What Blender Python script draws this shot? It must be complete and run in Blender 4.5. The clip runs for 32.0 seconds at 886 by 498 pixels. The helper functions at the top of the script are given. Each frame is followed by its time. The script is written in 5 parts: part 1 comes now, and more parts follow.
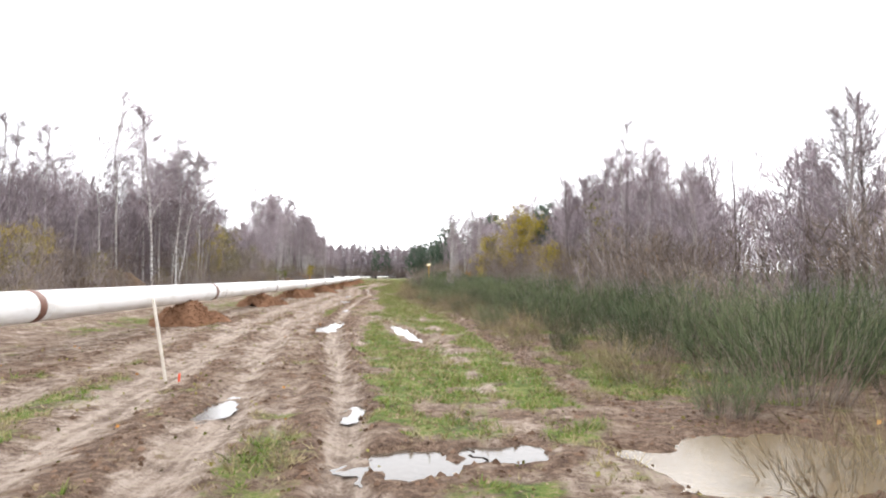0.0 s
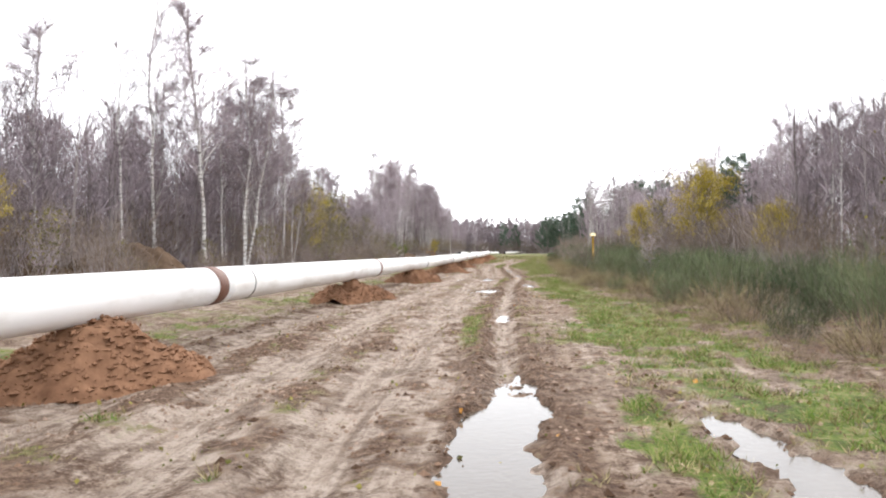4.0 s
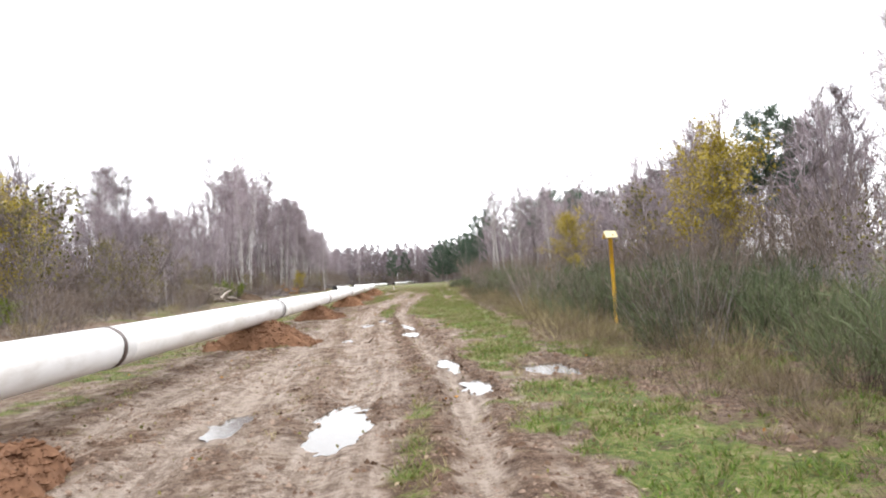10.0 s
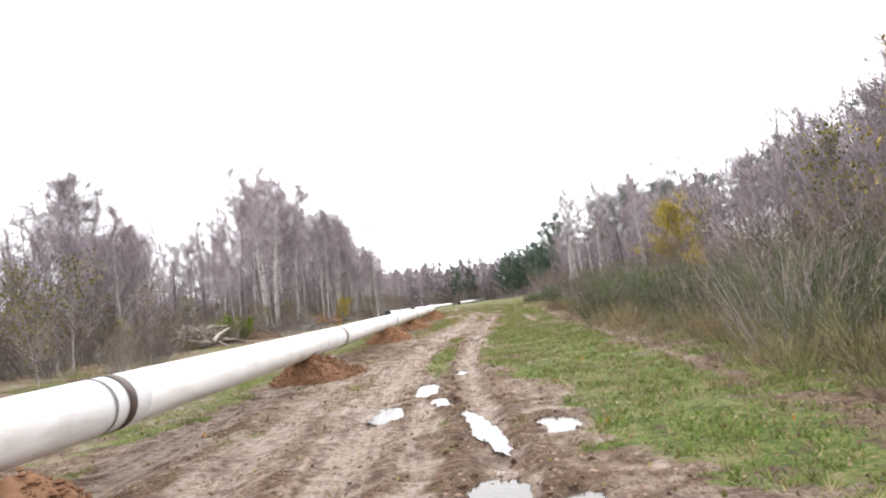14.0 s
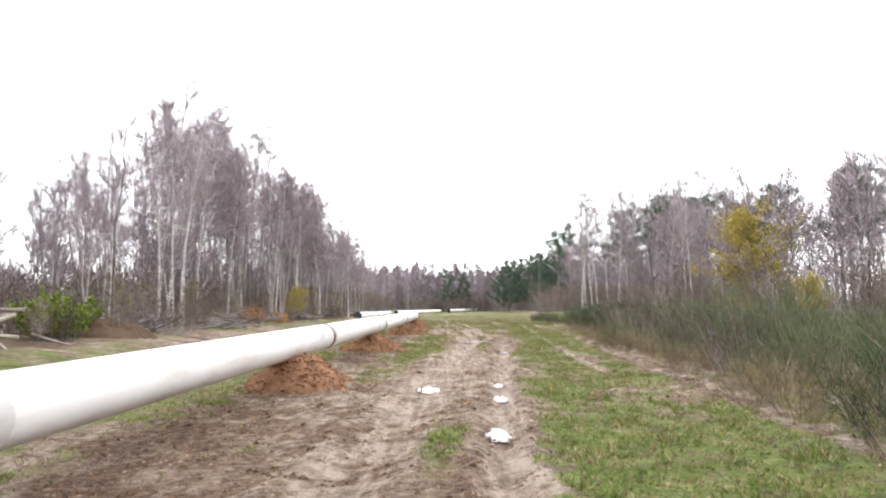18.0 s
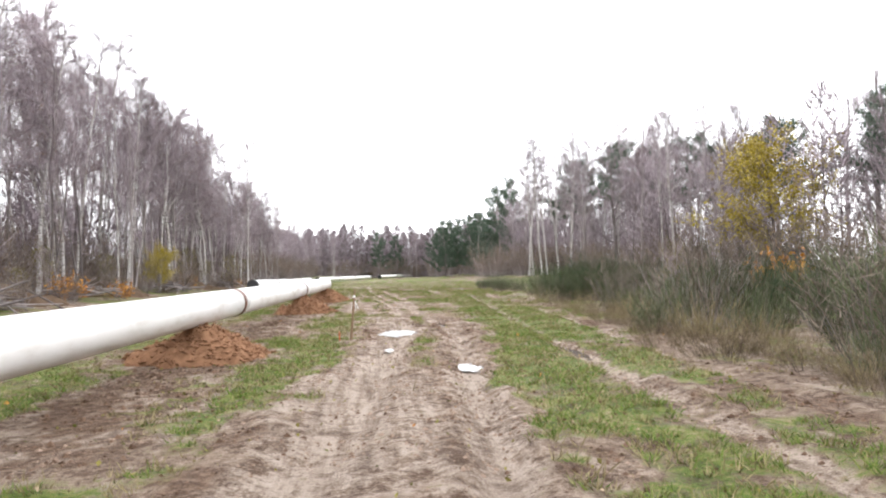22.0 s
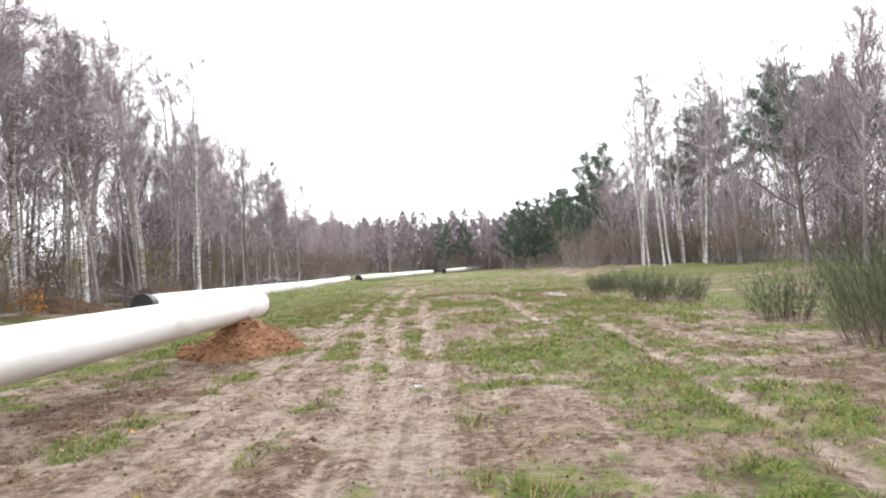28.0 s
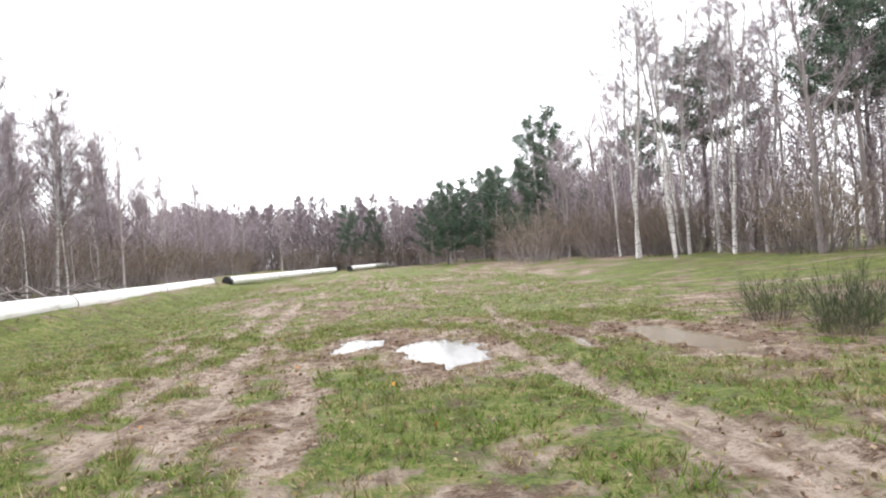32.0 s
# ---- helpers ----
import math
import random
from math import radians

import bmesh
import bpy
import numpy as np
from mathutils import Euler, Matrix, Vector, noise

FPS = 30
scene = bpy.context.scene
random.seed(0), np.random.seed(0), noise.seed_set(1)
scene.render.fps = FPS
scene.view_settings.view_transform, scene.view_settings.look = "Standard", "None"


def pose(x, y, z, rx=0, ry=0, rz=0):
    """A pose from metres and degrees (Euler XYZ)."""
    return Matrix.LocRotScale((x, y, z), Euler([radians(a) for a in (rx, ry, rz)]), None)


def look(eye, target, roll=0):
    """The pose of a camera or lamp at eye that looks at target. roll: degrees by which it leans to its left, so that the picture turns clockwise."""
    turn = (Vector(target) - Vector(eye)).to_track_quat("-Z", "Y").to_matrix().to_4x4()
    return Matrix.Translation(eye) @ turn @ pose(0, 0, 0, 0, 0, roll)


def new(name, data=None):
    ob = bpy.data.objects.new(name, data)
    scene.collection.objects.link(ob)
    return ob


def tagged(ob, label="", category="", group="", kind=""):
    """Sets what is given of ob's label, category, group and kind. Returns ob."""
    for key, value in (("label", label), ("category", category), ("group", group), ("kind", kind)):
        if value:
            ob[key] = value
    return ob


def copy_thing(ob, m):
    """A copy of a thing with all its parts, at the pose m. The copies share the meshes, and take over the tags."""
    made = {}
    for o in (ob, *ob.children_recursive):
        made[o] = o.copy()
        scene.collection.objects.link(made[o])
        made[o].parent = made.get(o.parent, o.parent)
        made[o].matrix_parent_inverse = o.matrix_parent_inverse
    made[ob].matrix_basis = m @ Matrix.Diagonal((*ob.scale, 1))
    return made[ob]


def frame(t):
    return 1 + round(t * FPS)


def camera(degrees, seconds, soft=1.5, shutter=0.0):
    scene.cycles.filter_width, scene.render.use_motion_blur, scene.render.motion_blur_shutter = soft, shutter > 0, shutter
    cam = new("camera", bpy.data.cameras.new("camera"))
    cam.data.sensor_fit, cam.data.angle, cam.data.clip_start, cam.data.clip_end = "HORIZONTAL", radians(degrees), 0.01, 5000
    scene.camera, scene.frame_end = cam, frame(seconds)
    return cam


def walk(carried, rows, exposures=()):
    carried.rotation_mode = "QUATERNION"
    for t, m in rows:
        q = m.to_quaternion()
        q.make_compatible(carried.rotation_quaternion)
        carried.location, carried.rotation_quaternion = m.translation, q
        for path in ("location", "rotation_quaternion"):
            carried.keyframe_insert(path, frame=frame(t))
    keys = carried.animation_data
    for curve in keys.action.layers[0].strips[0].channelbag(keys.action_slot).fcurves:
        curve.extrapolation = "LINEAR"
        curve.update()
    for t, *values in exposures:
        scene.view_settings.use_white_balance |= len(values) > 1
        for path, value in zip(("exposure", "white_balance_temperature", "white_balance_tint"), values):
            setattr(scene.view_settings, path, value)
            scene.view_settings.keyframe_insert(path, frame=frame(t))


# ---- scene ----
cam = camera(62.0, 32.0, soft=2.1)
PATH = [
    (0, (-0.017, 0.012, 1.748), (0.144, 2.004, 1.814), -0.2),
    (0.5, (0.070, 2.795, 1.646), (0.099, 4.794, 1.644), -3.9),
    (1, (0.082, 5.277, 1.619), (0.002, 7.275, 1.624), -9.6),
    (1.5, (-0.060, 7.423, 1.588), (-0.227, 9.414, 1.681), -11.7),
    (2, (-0.518, 9.384, 1.627), (-0.784, 11.358, 1.809), -2.1),
    (2.5, (-0.769, 11.612, 1.651), (-0.987, 13.598, 1.753), -0.6),
    (4.5, (-1.878, 19.992, 1.636), (-2.028, 21.987, 1.637), -1.3),
    (5, (-1.928, 22.174, 1.650), (-2.071, 24.168, 1.716), -3.2),
    (5.5, (-1.916, 24.094, 1.654), (-1.884, 26.093, 1.719), -2.4),
    (6, (-1.753, 25.756, 1.653), (-1.490, 27.735, 1.772), -2.7),
    (6.5, (-1.557, 27.888, 1.624), (-1.232, 29.857, 1.756), -2.6),
    (7, (-1.266, 30.991, 1.687), (-1.067, 32.977, 1.804), -4.2),
    (7.5, (-1.257, 34.519, 1.640), (-1.311, 36.517, 1.721), -4.1),
    (8, (-1.496, 37.525, 1.729), (-1.699, 39.511, 1.853), -3.0),
    (8.5, (-1.819, 40.756, 1.697), (-1.969, 42.750, 1.705), -1.0),
    (9, (-2.064, 43.779, 1.661), (-2.069, 45.779, 1.690), -0.4),
    (9.5, (-2.115, 46.256, 1.647), (-1.998, 48.251, 1.734), -0.4),
    (10, (-1.942, 48.869, 1.685), (-1.809, 50.863, 1.758), -3.7),
    (10.5, (-1.678, 51.497, 1.651), (-1.609, 53.496, 1.634), -5.6),
    (11, (-1.575, 53.347, 1.603), (-1.495, 55.339, 1.758), -5.9),
    (11.5, (-1.695, 55.388, 1.669), (-1.578, 57.384, 1.722), -2.8),
    (12, (-1.736, 57.264, 1.663), (-1.635, 59.262, 1.644), 1.4),
    (12.5, (-1.631, 59.213, 1.625), (-1.654, 61.213, 1.604), -1.9),
    (13, (-1.759, 61.403, 1.624), (-1.878, 63.394, 1.777), -0.7),
    (13.5, (-1.720, 63.439, 1.621), (-1.753, 65.433, 1.766), -7.6),
    (15.5, (-1.664, 72.486, 1.580), (-1.673, 74.483, 1.681), -6.0),
    (16, (-1.692, 74.606, 1.616), (-1.644, 76.605, 1.677), -2.4),
    (16.5, (-1.755, 77.145, 1.618), (-1.714, 79.140, 1.755), -1.0),
    (17, (-1.823, 79.968, 1.676), (-1.825, 81.966, 1.782), -0.7),
    (17.5, (-1.979, 81.979, 1.708), (-2.047, 83.978, 1.741), 0.3),
    (18, (-1.977, 84.299, 1.729), (-1.997, 86.293, 1.881), -0.9),
    (18.5, (-1.856, 86.595, 1.752), (-1.818, 88.595, 1.761), -3.2),
    (19, (-1.842, 88.643, 1.704), (-1.775, 90.642, 1.706), -3.6),
    (19.5, (-1.824, 90.428, 1.701), (-1.708, 92.424, 1.741), -2.9),
    (20, (-1.622, 91.955, 1.603), (-1.472, 93.948, 1.676), -6.6),
    (20.5, (-1.595, 93.861, 1.646), (-1.466, 95.856, 1.696), -3.9),
    (21, (-1.525, 95.615, 1.636), (-1.392, 97.610, 1.677), -4.2),
    (21.5, (-1.570, 97.154, 1.640), (-1.426, 99.149, 1.685), -1.7),
    (22, (-1.446, 98.980, 1.625), (-1.287, 100.973, 1.680), -1.6),
    (22.5, (-1.351, 101.158, 1.649), (-1.198, 103.150, 1.740), -1.2),
    (23, (-1.201, 103.216, 1.628), (-1.052, 105.209, 1.700), -2.4),
    (23.5, (-1.136, 105.160, 1.638), (-0.985, 107.154, 1.693), -2.6),
    (24, (-0.904, 107.316, 1.643), (-0.732, 109.308, 1.689), -4.0),
    (24.5, (-0.649, 109.381, 1.606), (-0.464, 111.371, 1.658), -3.0),
    (26.5, (0.075, 117.777, 1.616), (0.166, 119.774, 1.700), -1.7),
    (27, (0.250, 119.774, 1.600), (0.238, 121.771, 1.714), -3.9),
    (27.5, (0.221, 122.127, 1.655), (0.159, 124.124, 1.739), -2.7),
    (28, (0.152, 124.647, 1.689), (0.109, 126.646, 1.729), -3.4),
    (28.5, (0.117, 127.189, 1.686), (0.043, 129.187, 1.739), -5.3),
    (29, (0.046, 129.854, 1.686), (-0.041, 131.851, 1.754), -4.9),
    (29.5, (-0.148, 132.694, 1.646), (-0.237, 134.692, 1.656), -3.4),
    (30, (-0.361, 135.546, 1.585), (-0.441, 137.543, 1.638), -4.2),
    (30.5, (-0.530, 138.442, 1.646), (-0.651, 140.434, 1.779), -4.7),
    (31, (-0.821, 141.418, 1.654), (-0.920, 143.416, 1.688), -2.6),
    (31.5, (-0.785, 144.669, 1.597), (-0.757, 146.666, 1.702), -2.8),
    (32, (-0.551, 147.437, 1.577), (-0.336, 149.425, 1.590), -4.0),
]
walk(cam, [(t, look(eye, target, roll)) for t, eye, target, roll in PATH], exposures=[(0, 1.3), (32, 1.3)])

# ---- light: a bright, even overcast sky ----
world = bpy.data.worlds.new("overcast")
scene.world = world
world.use_nodes = True
wn, wl = world.node_tree.nodes, world.node_tree.links
sky = wn.new("ShaderNodeTexSky")
sky.sky_type, sky.sun_disc = "NISHITA", False
sky.sun_elevation, sky.sun_rotation = radians(34), radians(200)
cloud = wn.new("ShaderNodeMix")
cloud.data_type = "RGBA"
cloud.inputs[0].default_value = 0.93
cloud.inputs[7].default_value = (11.0, 11.08, 11.5, 1)
wl.new(sky.outputs[0], cloud.inputs[6])
wl.new(cloud.outputs[2], wn["Background"].inputs[0])
wn["Background"].inputs[1].default_value = 0.11
sun = new("sun", bpy.data.lights.new("sun", "SUN"))
sun.data.energy, sun.data.angle, sun.data.color = 0.7, radians(25), (1, 0.985, 0.97)
sun.matrix_world = pose(0, 0, 60, 56, 0, 160)

# ---- materials ----


def mat(name, rough=0.8, spec=0.3):
    m = bpy.data.materials.new(name)
    m.use_nodes = True
    b = m.node_tree.nodes["Principled BSDF"]
    b.inputs["Roughness"].default_value = rough
    b.inputs["Specular IOR Level"].default_value = spec
    return m, m.node_tree.nodes, m.node_tree.links, b


def rgb(c):
    return (c[0], c[1], c[2], 1)


def noise_node(n, l, scale, detail=4, rough=0.6, vec=None):
    t = n.new("ShaderNodeTexNoise")
    t.inputs["Scale"].default_value, t.inputs["Detail"].default_value, t.inputs["Roughness"].default_value = scale, detail, rough
    if vec:
        l.new(vec, t.inputs["Vector"])
    return t.outputs["Fac"]


def ramp(n, l, fac, *stops):
    r = n.new("ShaderNodeValToRGB")
    l.new(fac, r.inputs[0])
    e = r.color_ramp.elements
    while len(e) < len(stops):
        e.new(0.5)
    for el, (p, c) in zip(e, stops):
        el.position, el.color = p, rgb(c)
    return r.outputs[0]


def mix(n, l, fac, a, b, blend="MIX"):
    m = n.new("ShaderNodeMix")
    m.data_type, m.blend_type = "RGBA", blend
    for k, v in ((0, fac), (6, a), (7, b)):
        if isinstance(v, (tuple, list)):
            m.inputs[k].default_value = rgb(v)
        elif isinstance(v, (int, float)):
            m.inputs[k].default_value = v
        else:
            l.new(v, m.inputs[k])
    return m.outputs[2]


def calc(n, l, op, a, b=None, c=None):
    m = n.new("ShaderNodeMath")
    m.operation = op
    for k, v in enumerate((a, b, c)):
        if v is None:
            continue
        if isinstance(v, (int, float)):
            m.inputs[k].default_value = v
        else:
            l.new(v, m.inputs[k])
    return m.outputs[0]


def bump(n, l, b, height, strength=0.5, dist=0.02):
    k = n.new("ShaderNodeBump")
    k.inputs["Strength"].default_value, k.inputs["Distance"].default_value = strength, dist
    l.new(height, k.inputs["Height"])
    l.new(k.outputs[0], b.inputs["Normal"])


def position(n):
    return n.new("ShaderNodeNewGeometry").outputs["Position"]


def speckled(name, dark, light, scale, rough=0.85, isle=0.0, spec=0.08, detail=5, objrand=0.0):
    """A rough natural surface: two colours mixed by grain and stains, with a shade of its own for each piece."""
    m, n, l, b = mat(name, rough, spec)
    p = position(n)
    f = calc(n, l, "MULTIPLY_ADD", noise_node(n, l, scale, detail, 0.65, p), 0.6, calc(n, l, "MULTIPLY", noise_node(n, l, scale * 0.13, 3, 0.5, p), 0.4))
    if isle:
        g = n.new("ShaderNodeNewGeometry")
        f = calc(n, l, "MULTIPLY_ADD", calc(n, l, "SUBTRACT", g.outputs["Random Per Island"], 0.5), isle, f)
    if objrand:
        o = n.new("ShaderNodeObjectInfo")
        f = calc(n, l, "MULTIPLY_ADD", calc(n, l, "SUBTRACT", o.outputs["Random"], 0.5), objrand, f)
    l.new(ramp(n, l, f, (0.3, dark), (0.7, light)), b.inputs["Base Color"])
    bump(n, l, b, noise_node(n, l, scale * 2, 3, 0.6, p), 0.4, 0.02)
    return m


def ground_material():
    m, n, l, b = mat("mud_and_grass", 0.9, 0.07)
    p = position(n)
    at = n.new("ShaderNodeVertexColor")
    at.layer_name = "cover"
    sep = n.new("ShaderNodeSeparateColor")
    l.new(at.outputs[0], sep.inputs[0])
    grass, churn, pale = sep.outputs[0], sep.outputs[1], sep.outputs[2]
    grain = noise_node(n, l, 34, 5, 0.7, p)
    fine = calc(n, l, "MULTIPLY_ADD", grain, 0.45, calc(n, l, "MULTIPLY", noise_node(n, l, 7.5, 5, 0.7, p), 0.55))
    mid = noise_node(n, l, 1.7, 5, 0.65, p)
    broad = noise_node(n, l, 0.35, 3, 0.5, p)
    stretch = n.new("ShaderNodeMapping")
    stretch.inputs["Scale"].default_value = (7.0, 0.45, 1.0)
    l.new(p, stretch.inputs[0])
    streak = noise_node(n, l, 1.0, 4, 0.6, stretch.outputs[0])
    grit = calc(n, l, "MULTIPLY_ADD", fine, 0.62, calc(n, l, "MULTIPLY_ADD", mid, 0.25, calc(n, l, "MULTIPLY", streak, 0.13)))
    drift = calc(n, l, "MULTIPLY_ADD", fine, 0.5, calc(n, l, "MULTIPLY_ADD", streak, 0.25, calc(n, l, "MULTIPLY", mid, 0.25)))
    soil = ramp(n, l, grit, (0.44, (0.090, 0.056, 0.038)), (0.5, (0.206, 0.149, 0.110)), (0.55, (0.312, 0.242, 0.188)))
    sand = ramp(n, l, drift, (0.44, (0.146, 0.104, 0.079)), (0.5, (0.276, 0.217, 0.172)), (0.545, (0.392, 0.320, 0.264)))
    dark = ramp(n, l, fine, (0.41, (0.046, 0.027, 0.018)), (0.5, (0.124, 0.079, 0.054)), (0.59, (0.218, 0.152, 0.108)))
    blot = noise_node(n, l, 11, 3, 0.75, p)
    flake = noise_node(n, l, 19, 2, 0.8, p)
    patchy = calc(n, l, "MULTIPLY_ADD", mid, 0.45, calc(n, l, "MULTIPLY_ADD", blot, 0.35, calc(n, l, "MULTIPLY", flake, 0.2)))
    turf = ramp(n, l, patchy, (0.40, (0.066, 0.048, 0.026)), (0.44, (0.054, 0.078, 0.018)), (0.49, (0.092, 0.132, 0.026)), (0.54, (0.150, 0.168, 0.046)), (0.59, (0.236, 0.204, 0.108)))
    chips = n.new("ShaderNodeMapRange")
    chips.interpolation_type = "SMOOTHSTEP"
    chips.inputs[1].default_value, chips.inputs[2].default_value, chips.inputs[4].default_value = 0.57, 0.64, 0.6
    l.new(flake, chips.inputs[0])
    turf = mix(n, l, chips.outputs[0], turf, (0.200, 0.138, 0.074))
    crumbs = n.new("ShaderNodeMapRange")
    crumbs.interpolation_type = "SMOOTHSTEP"
    crumbs.inputs[1].default_value, crumbs.inputs[2].default_value, crumbs.inputs[4].default_value = 0.56, 0.66, 0.7
    l.new(blot, crumbs.inputs[0])
    soil = mix(n, l, crumbs.outputs[0], soil, (0.052, 0.032, 0.021))
    soft = calc(n, l, "SUBTRACT", calc(n, l, "ADD", fine, mid), 1.0)

    def edge(v, k=1.5):
        s = n.new("ShaderNodeMapRange")
        s.interpolation_type = "SMOOTHSTEP"
        s.inputs[1].default_value, s.inputs[2].default_value = 0.25, 0.75
        l.new(calc(n, l, "MULTIPLY_ADD", soft, k, v), s.inputs[0])
        return s.outputs[0]

    c = mix(n, l, edge(pale), soil, sand)
    c = mix(n, l, edge(churn, 2.6), c, dark)
    c = mix(n, l, edge(grass, 2.0), c, turf)
    l.new(c, b.inputs["Base Color"])
    l.new(calc(n, l, "MULTIPLY_ADD", broad, -0.5, 1.05), b.inputs["Roughness"])
    sx = n.new("ShaderNodeSeparateXYZ")
    l.new(p, sx.inputs[0])
    skew = calc(n, l, "ADD", sx.outputs[1], calc(n, l, "MULTIPLY", calc(n, l, "PINGPONG", sx.outputs[0], 0.22), 0.7))
    skew = calc(n, l, "MULTIPLY_ADD", mid, 0.12, skew)
    lug = calc(n, l, "SINE", calc(n, l, "MULTIPLY", skew, 36.0))
    lug = calc(n, l, "MULTIPLY", calc(n, l, "SMOOTH_MAX", lug, -0.2, 0.3), edge(at.outputs[1], 0.6))
    h = calc(n, l, "MULTIPLY_ADD", fine, 1.8, calc(n, l, "MULTIPLY", mid, 0.6))
    h = calc(n, l, "MULTIPLY_ADD", lug, 0.55, h)
    h = calc(n, l, "MULTIPLY_ADD", blot, 1.2, h)
    bump(n, l, b, h, 1.0, 0.055)
    return m


def pipe_material():
    m, n, l, b = mat("white_pipe_coating", 0.42, 0.4)
    p = position(n)
    mp = n.new("ShaderNodeMapping")
    mp.inputs["Scale"].default_value = (3, 0.35, 1.2)
    l.new(p, mp.inputs[0])
    streak = noise_node(n, l, 2.2, 5, 0.6, mp.outputs[0])
    spot = noise_node(n, l, 14, 4, 0.7, p)
    c = ramp(n, l, streak, (0.3, (0.60, 0.57, 0.53)), (0.5, (0.78, 0.77, 0.755)), (0.7, (0.83, 0.825, 0.82)))
    c = mix(n, l, ramp(n, l, spot, (0.69, (0, 0, 0)), (0.78, (0.5, 0.5, 0.5))), c, (0.42, 0.35, 0.28))
    l.new(c, b.inputs["Base Color"])
    l.new(ramp(n, l, spot, (0.3, (0.33, 0.33, 0.33)), (0.7, (0.55, 0.55, 0.55))), b.inputs["Roughness"])
    bump(n, l, b, spot, 0.08, 0.01)
    return m


def water_material(name, tint, rough):
    m, n, l, b = mat(name, rough, 0.6)
    p = position(n)
    l.new(ramp(n, l, noise_node(n, l, 1.4, 4, 0.6, p), (0.3, tuple(v * 0.75 for v in tint)), (0.7, tint)), b.inputs["Base Color"])
    b.inputs["IOR"].default_value = 1.33
    bump(n, l, b, noise_node(n, l, 16, 3, 0.6, p), 0.22, 0.01)
    return m


def birch_bark():
    m, n, l, b = mat("birch_bark", 0.8, 0.2)
    tc = n.new("ShaderNodeTexCoord").outputs["Object"]
    mp = n.new("ShaderNodeMapping")
    mp.inputs["Scale"].default_value = (2.5, 2.5, 9)
    l.new(tc, mp.inputs[0])
    marks = noise_node(n, l, 1.6, 4, 0.7, mp.outputs[0])
    broad = noise_node(n, l, 1.1, 3, 0.5, tc)
    c = ramp(n, l, marks, (0.38, (0.07, 0.06, 0.056)), (0.47, (0.40, 0.375, 0.36)), (0.62, (0.62, 0.60, 0.58)))
    c = mix(n, l, ramp(n, l, broad, (0.45, (0, 0, 0)), (0.65, (0.6, 0.6, 0.6))), c, (0.26, 0.21, 0.18))
    l.new(c, b.inputs["Base Color"])
    bump(n, l, b, marks, 0.5, 0.02)
    return m


M_GROUND = ground_material()
M_PIPE = pipe_material()
M_SLEEVE = speckled("rust_brown_sleeve", (0.085, 0.035, 0.022), (0.19, 0.085, 0.055), 12, 0.6, spec=0.4)
M_DARKSLEEVE = speckled("dark_brown_sleeve", (0.035, 0.022, 0.018), (0.085, 0.052, 0.04), 12, 0.6, spec=0.4)
M_RING = speckled("grey_seam", (0.12, 0.115, 0.11), (0.26, 0.25, 0.24), 15, 0.6)
M_BLACK = speckled("black_plastic", (0.012, 0.012, 0.014), (0.035, 0.035, 0.038), 10, 0.5, spec=0.4)
M_STEEL = speckled("primed_steel", (0.10, 0.085, 0.075), (0.2, 0.17, 0.15), 14, 0.55)
M_MOUND = speckled("red_brown_spoil", (0.090, 0.045, 0.026), (0.265, 0.146, 0.086), 5, 0.95)
M_ORANGESOIL = speckled("orange_brown_spoil", (0.120, 0.060, 0.033), (0.330, 0.182, 0.105), 5, 0.95)
M_HEAP = speckled("brown_topsoil", (0.05, 0.031, 0.02), (0.13, 0.088, 0.058), 6, 0.95)
M_WATER = water_material("puddle_water", (0.075, 0.058, 0.043), 0.08)
M_MUDWATER = water_material("muddy_water", (0.140, 0.098, 0.052), 0.2)
M_BIRCH = birch_bark()
M_BARK = speckled("grey_brown_bark", (0.130, 0.112, 0.108), (0.325, 0.288, 0.280), 9, 0.9, objrand=0.5)
M_TWIG = speckled("purple_brown_twigs", (0.172, 0.143, 0.152), (0.392, 0.330, 0.356), 3, 0.85, isle=0.6, objrand=0.5)
M_BRUSH = speckled("brown_brush", (0.100, 0.077, 0.063), (0.242, 0.195, 0.160), 3, 0.9, isle=0.6, objrand=0.5)
M_BROOM = speckled("broom_green", (0.042, 0.057, 0.030), (0.128, 0.150, 0.078), 2, 0.75, isle=0.8, objrand=0.9)
M_DRY = speckled("dry_stalks", (0.105, 0.080, 0.050), (0.24, 0.19, 0.122), 3, 0.85, isle=0.7, objrand=0.4)
M_NEEDLE = speckled("pine_needles", (0.048, 0.074, 0.052), (0.118, 0.160, 0.116), 2, 0.75, isle=0.7)
M_YELLOW = speckled("yellow_leaves", (0.24, 0.18, 0.03), (0.46, 0.37, 0.075), 3, 0.7, isle=0.9)
M_OLIVE = speckled("olive_leaves", (0.085, 0.082, 0.022), (0.235, 0.205, 0.06), 3, 0.75, isle=0.9, objrand=0.4)
M_LIME = speckled("fresh_green_leaves", (0.09, 0.125, 0.018), (0.19, 0.24, 0.04), 3, 0.7, isle=0.9)
M_RUSSET = speckled("russet_leaves", (0.12, 0.07, 0.035), (0.25, 0.155, 0.08), 3, 0.75, isle=0.9, objrand=0.4)
M_ORANGE = speckled("orange_leaves", (0.34, 0.14, 0.03), (0.55, 0.28, 0.07), 3, 0.7, isle=0.9)


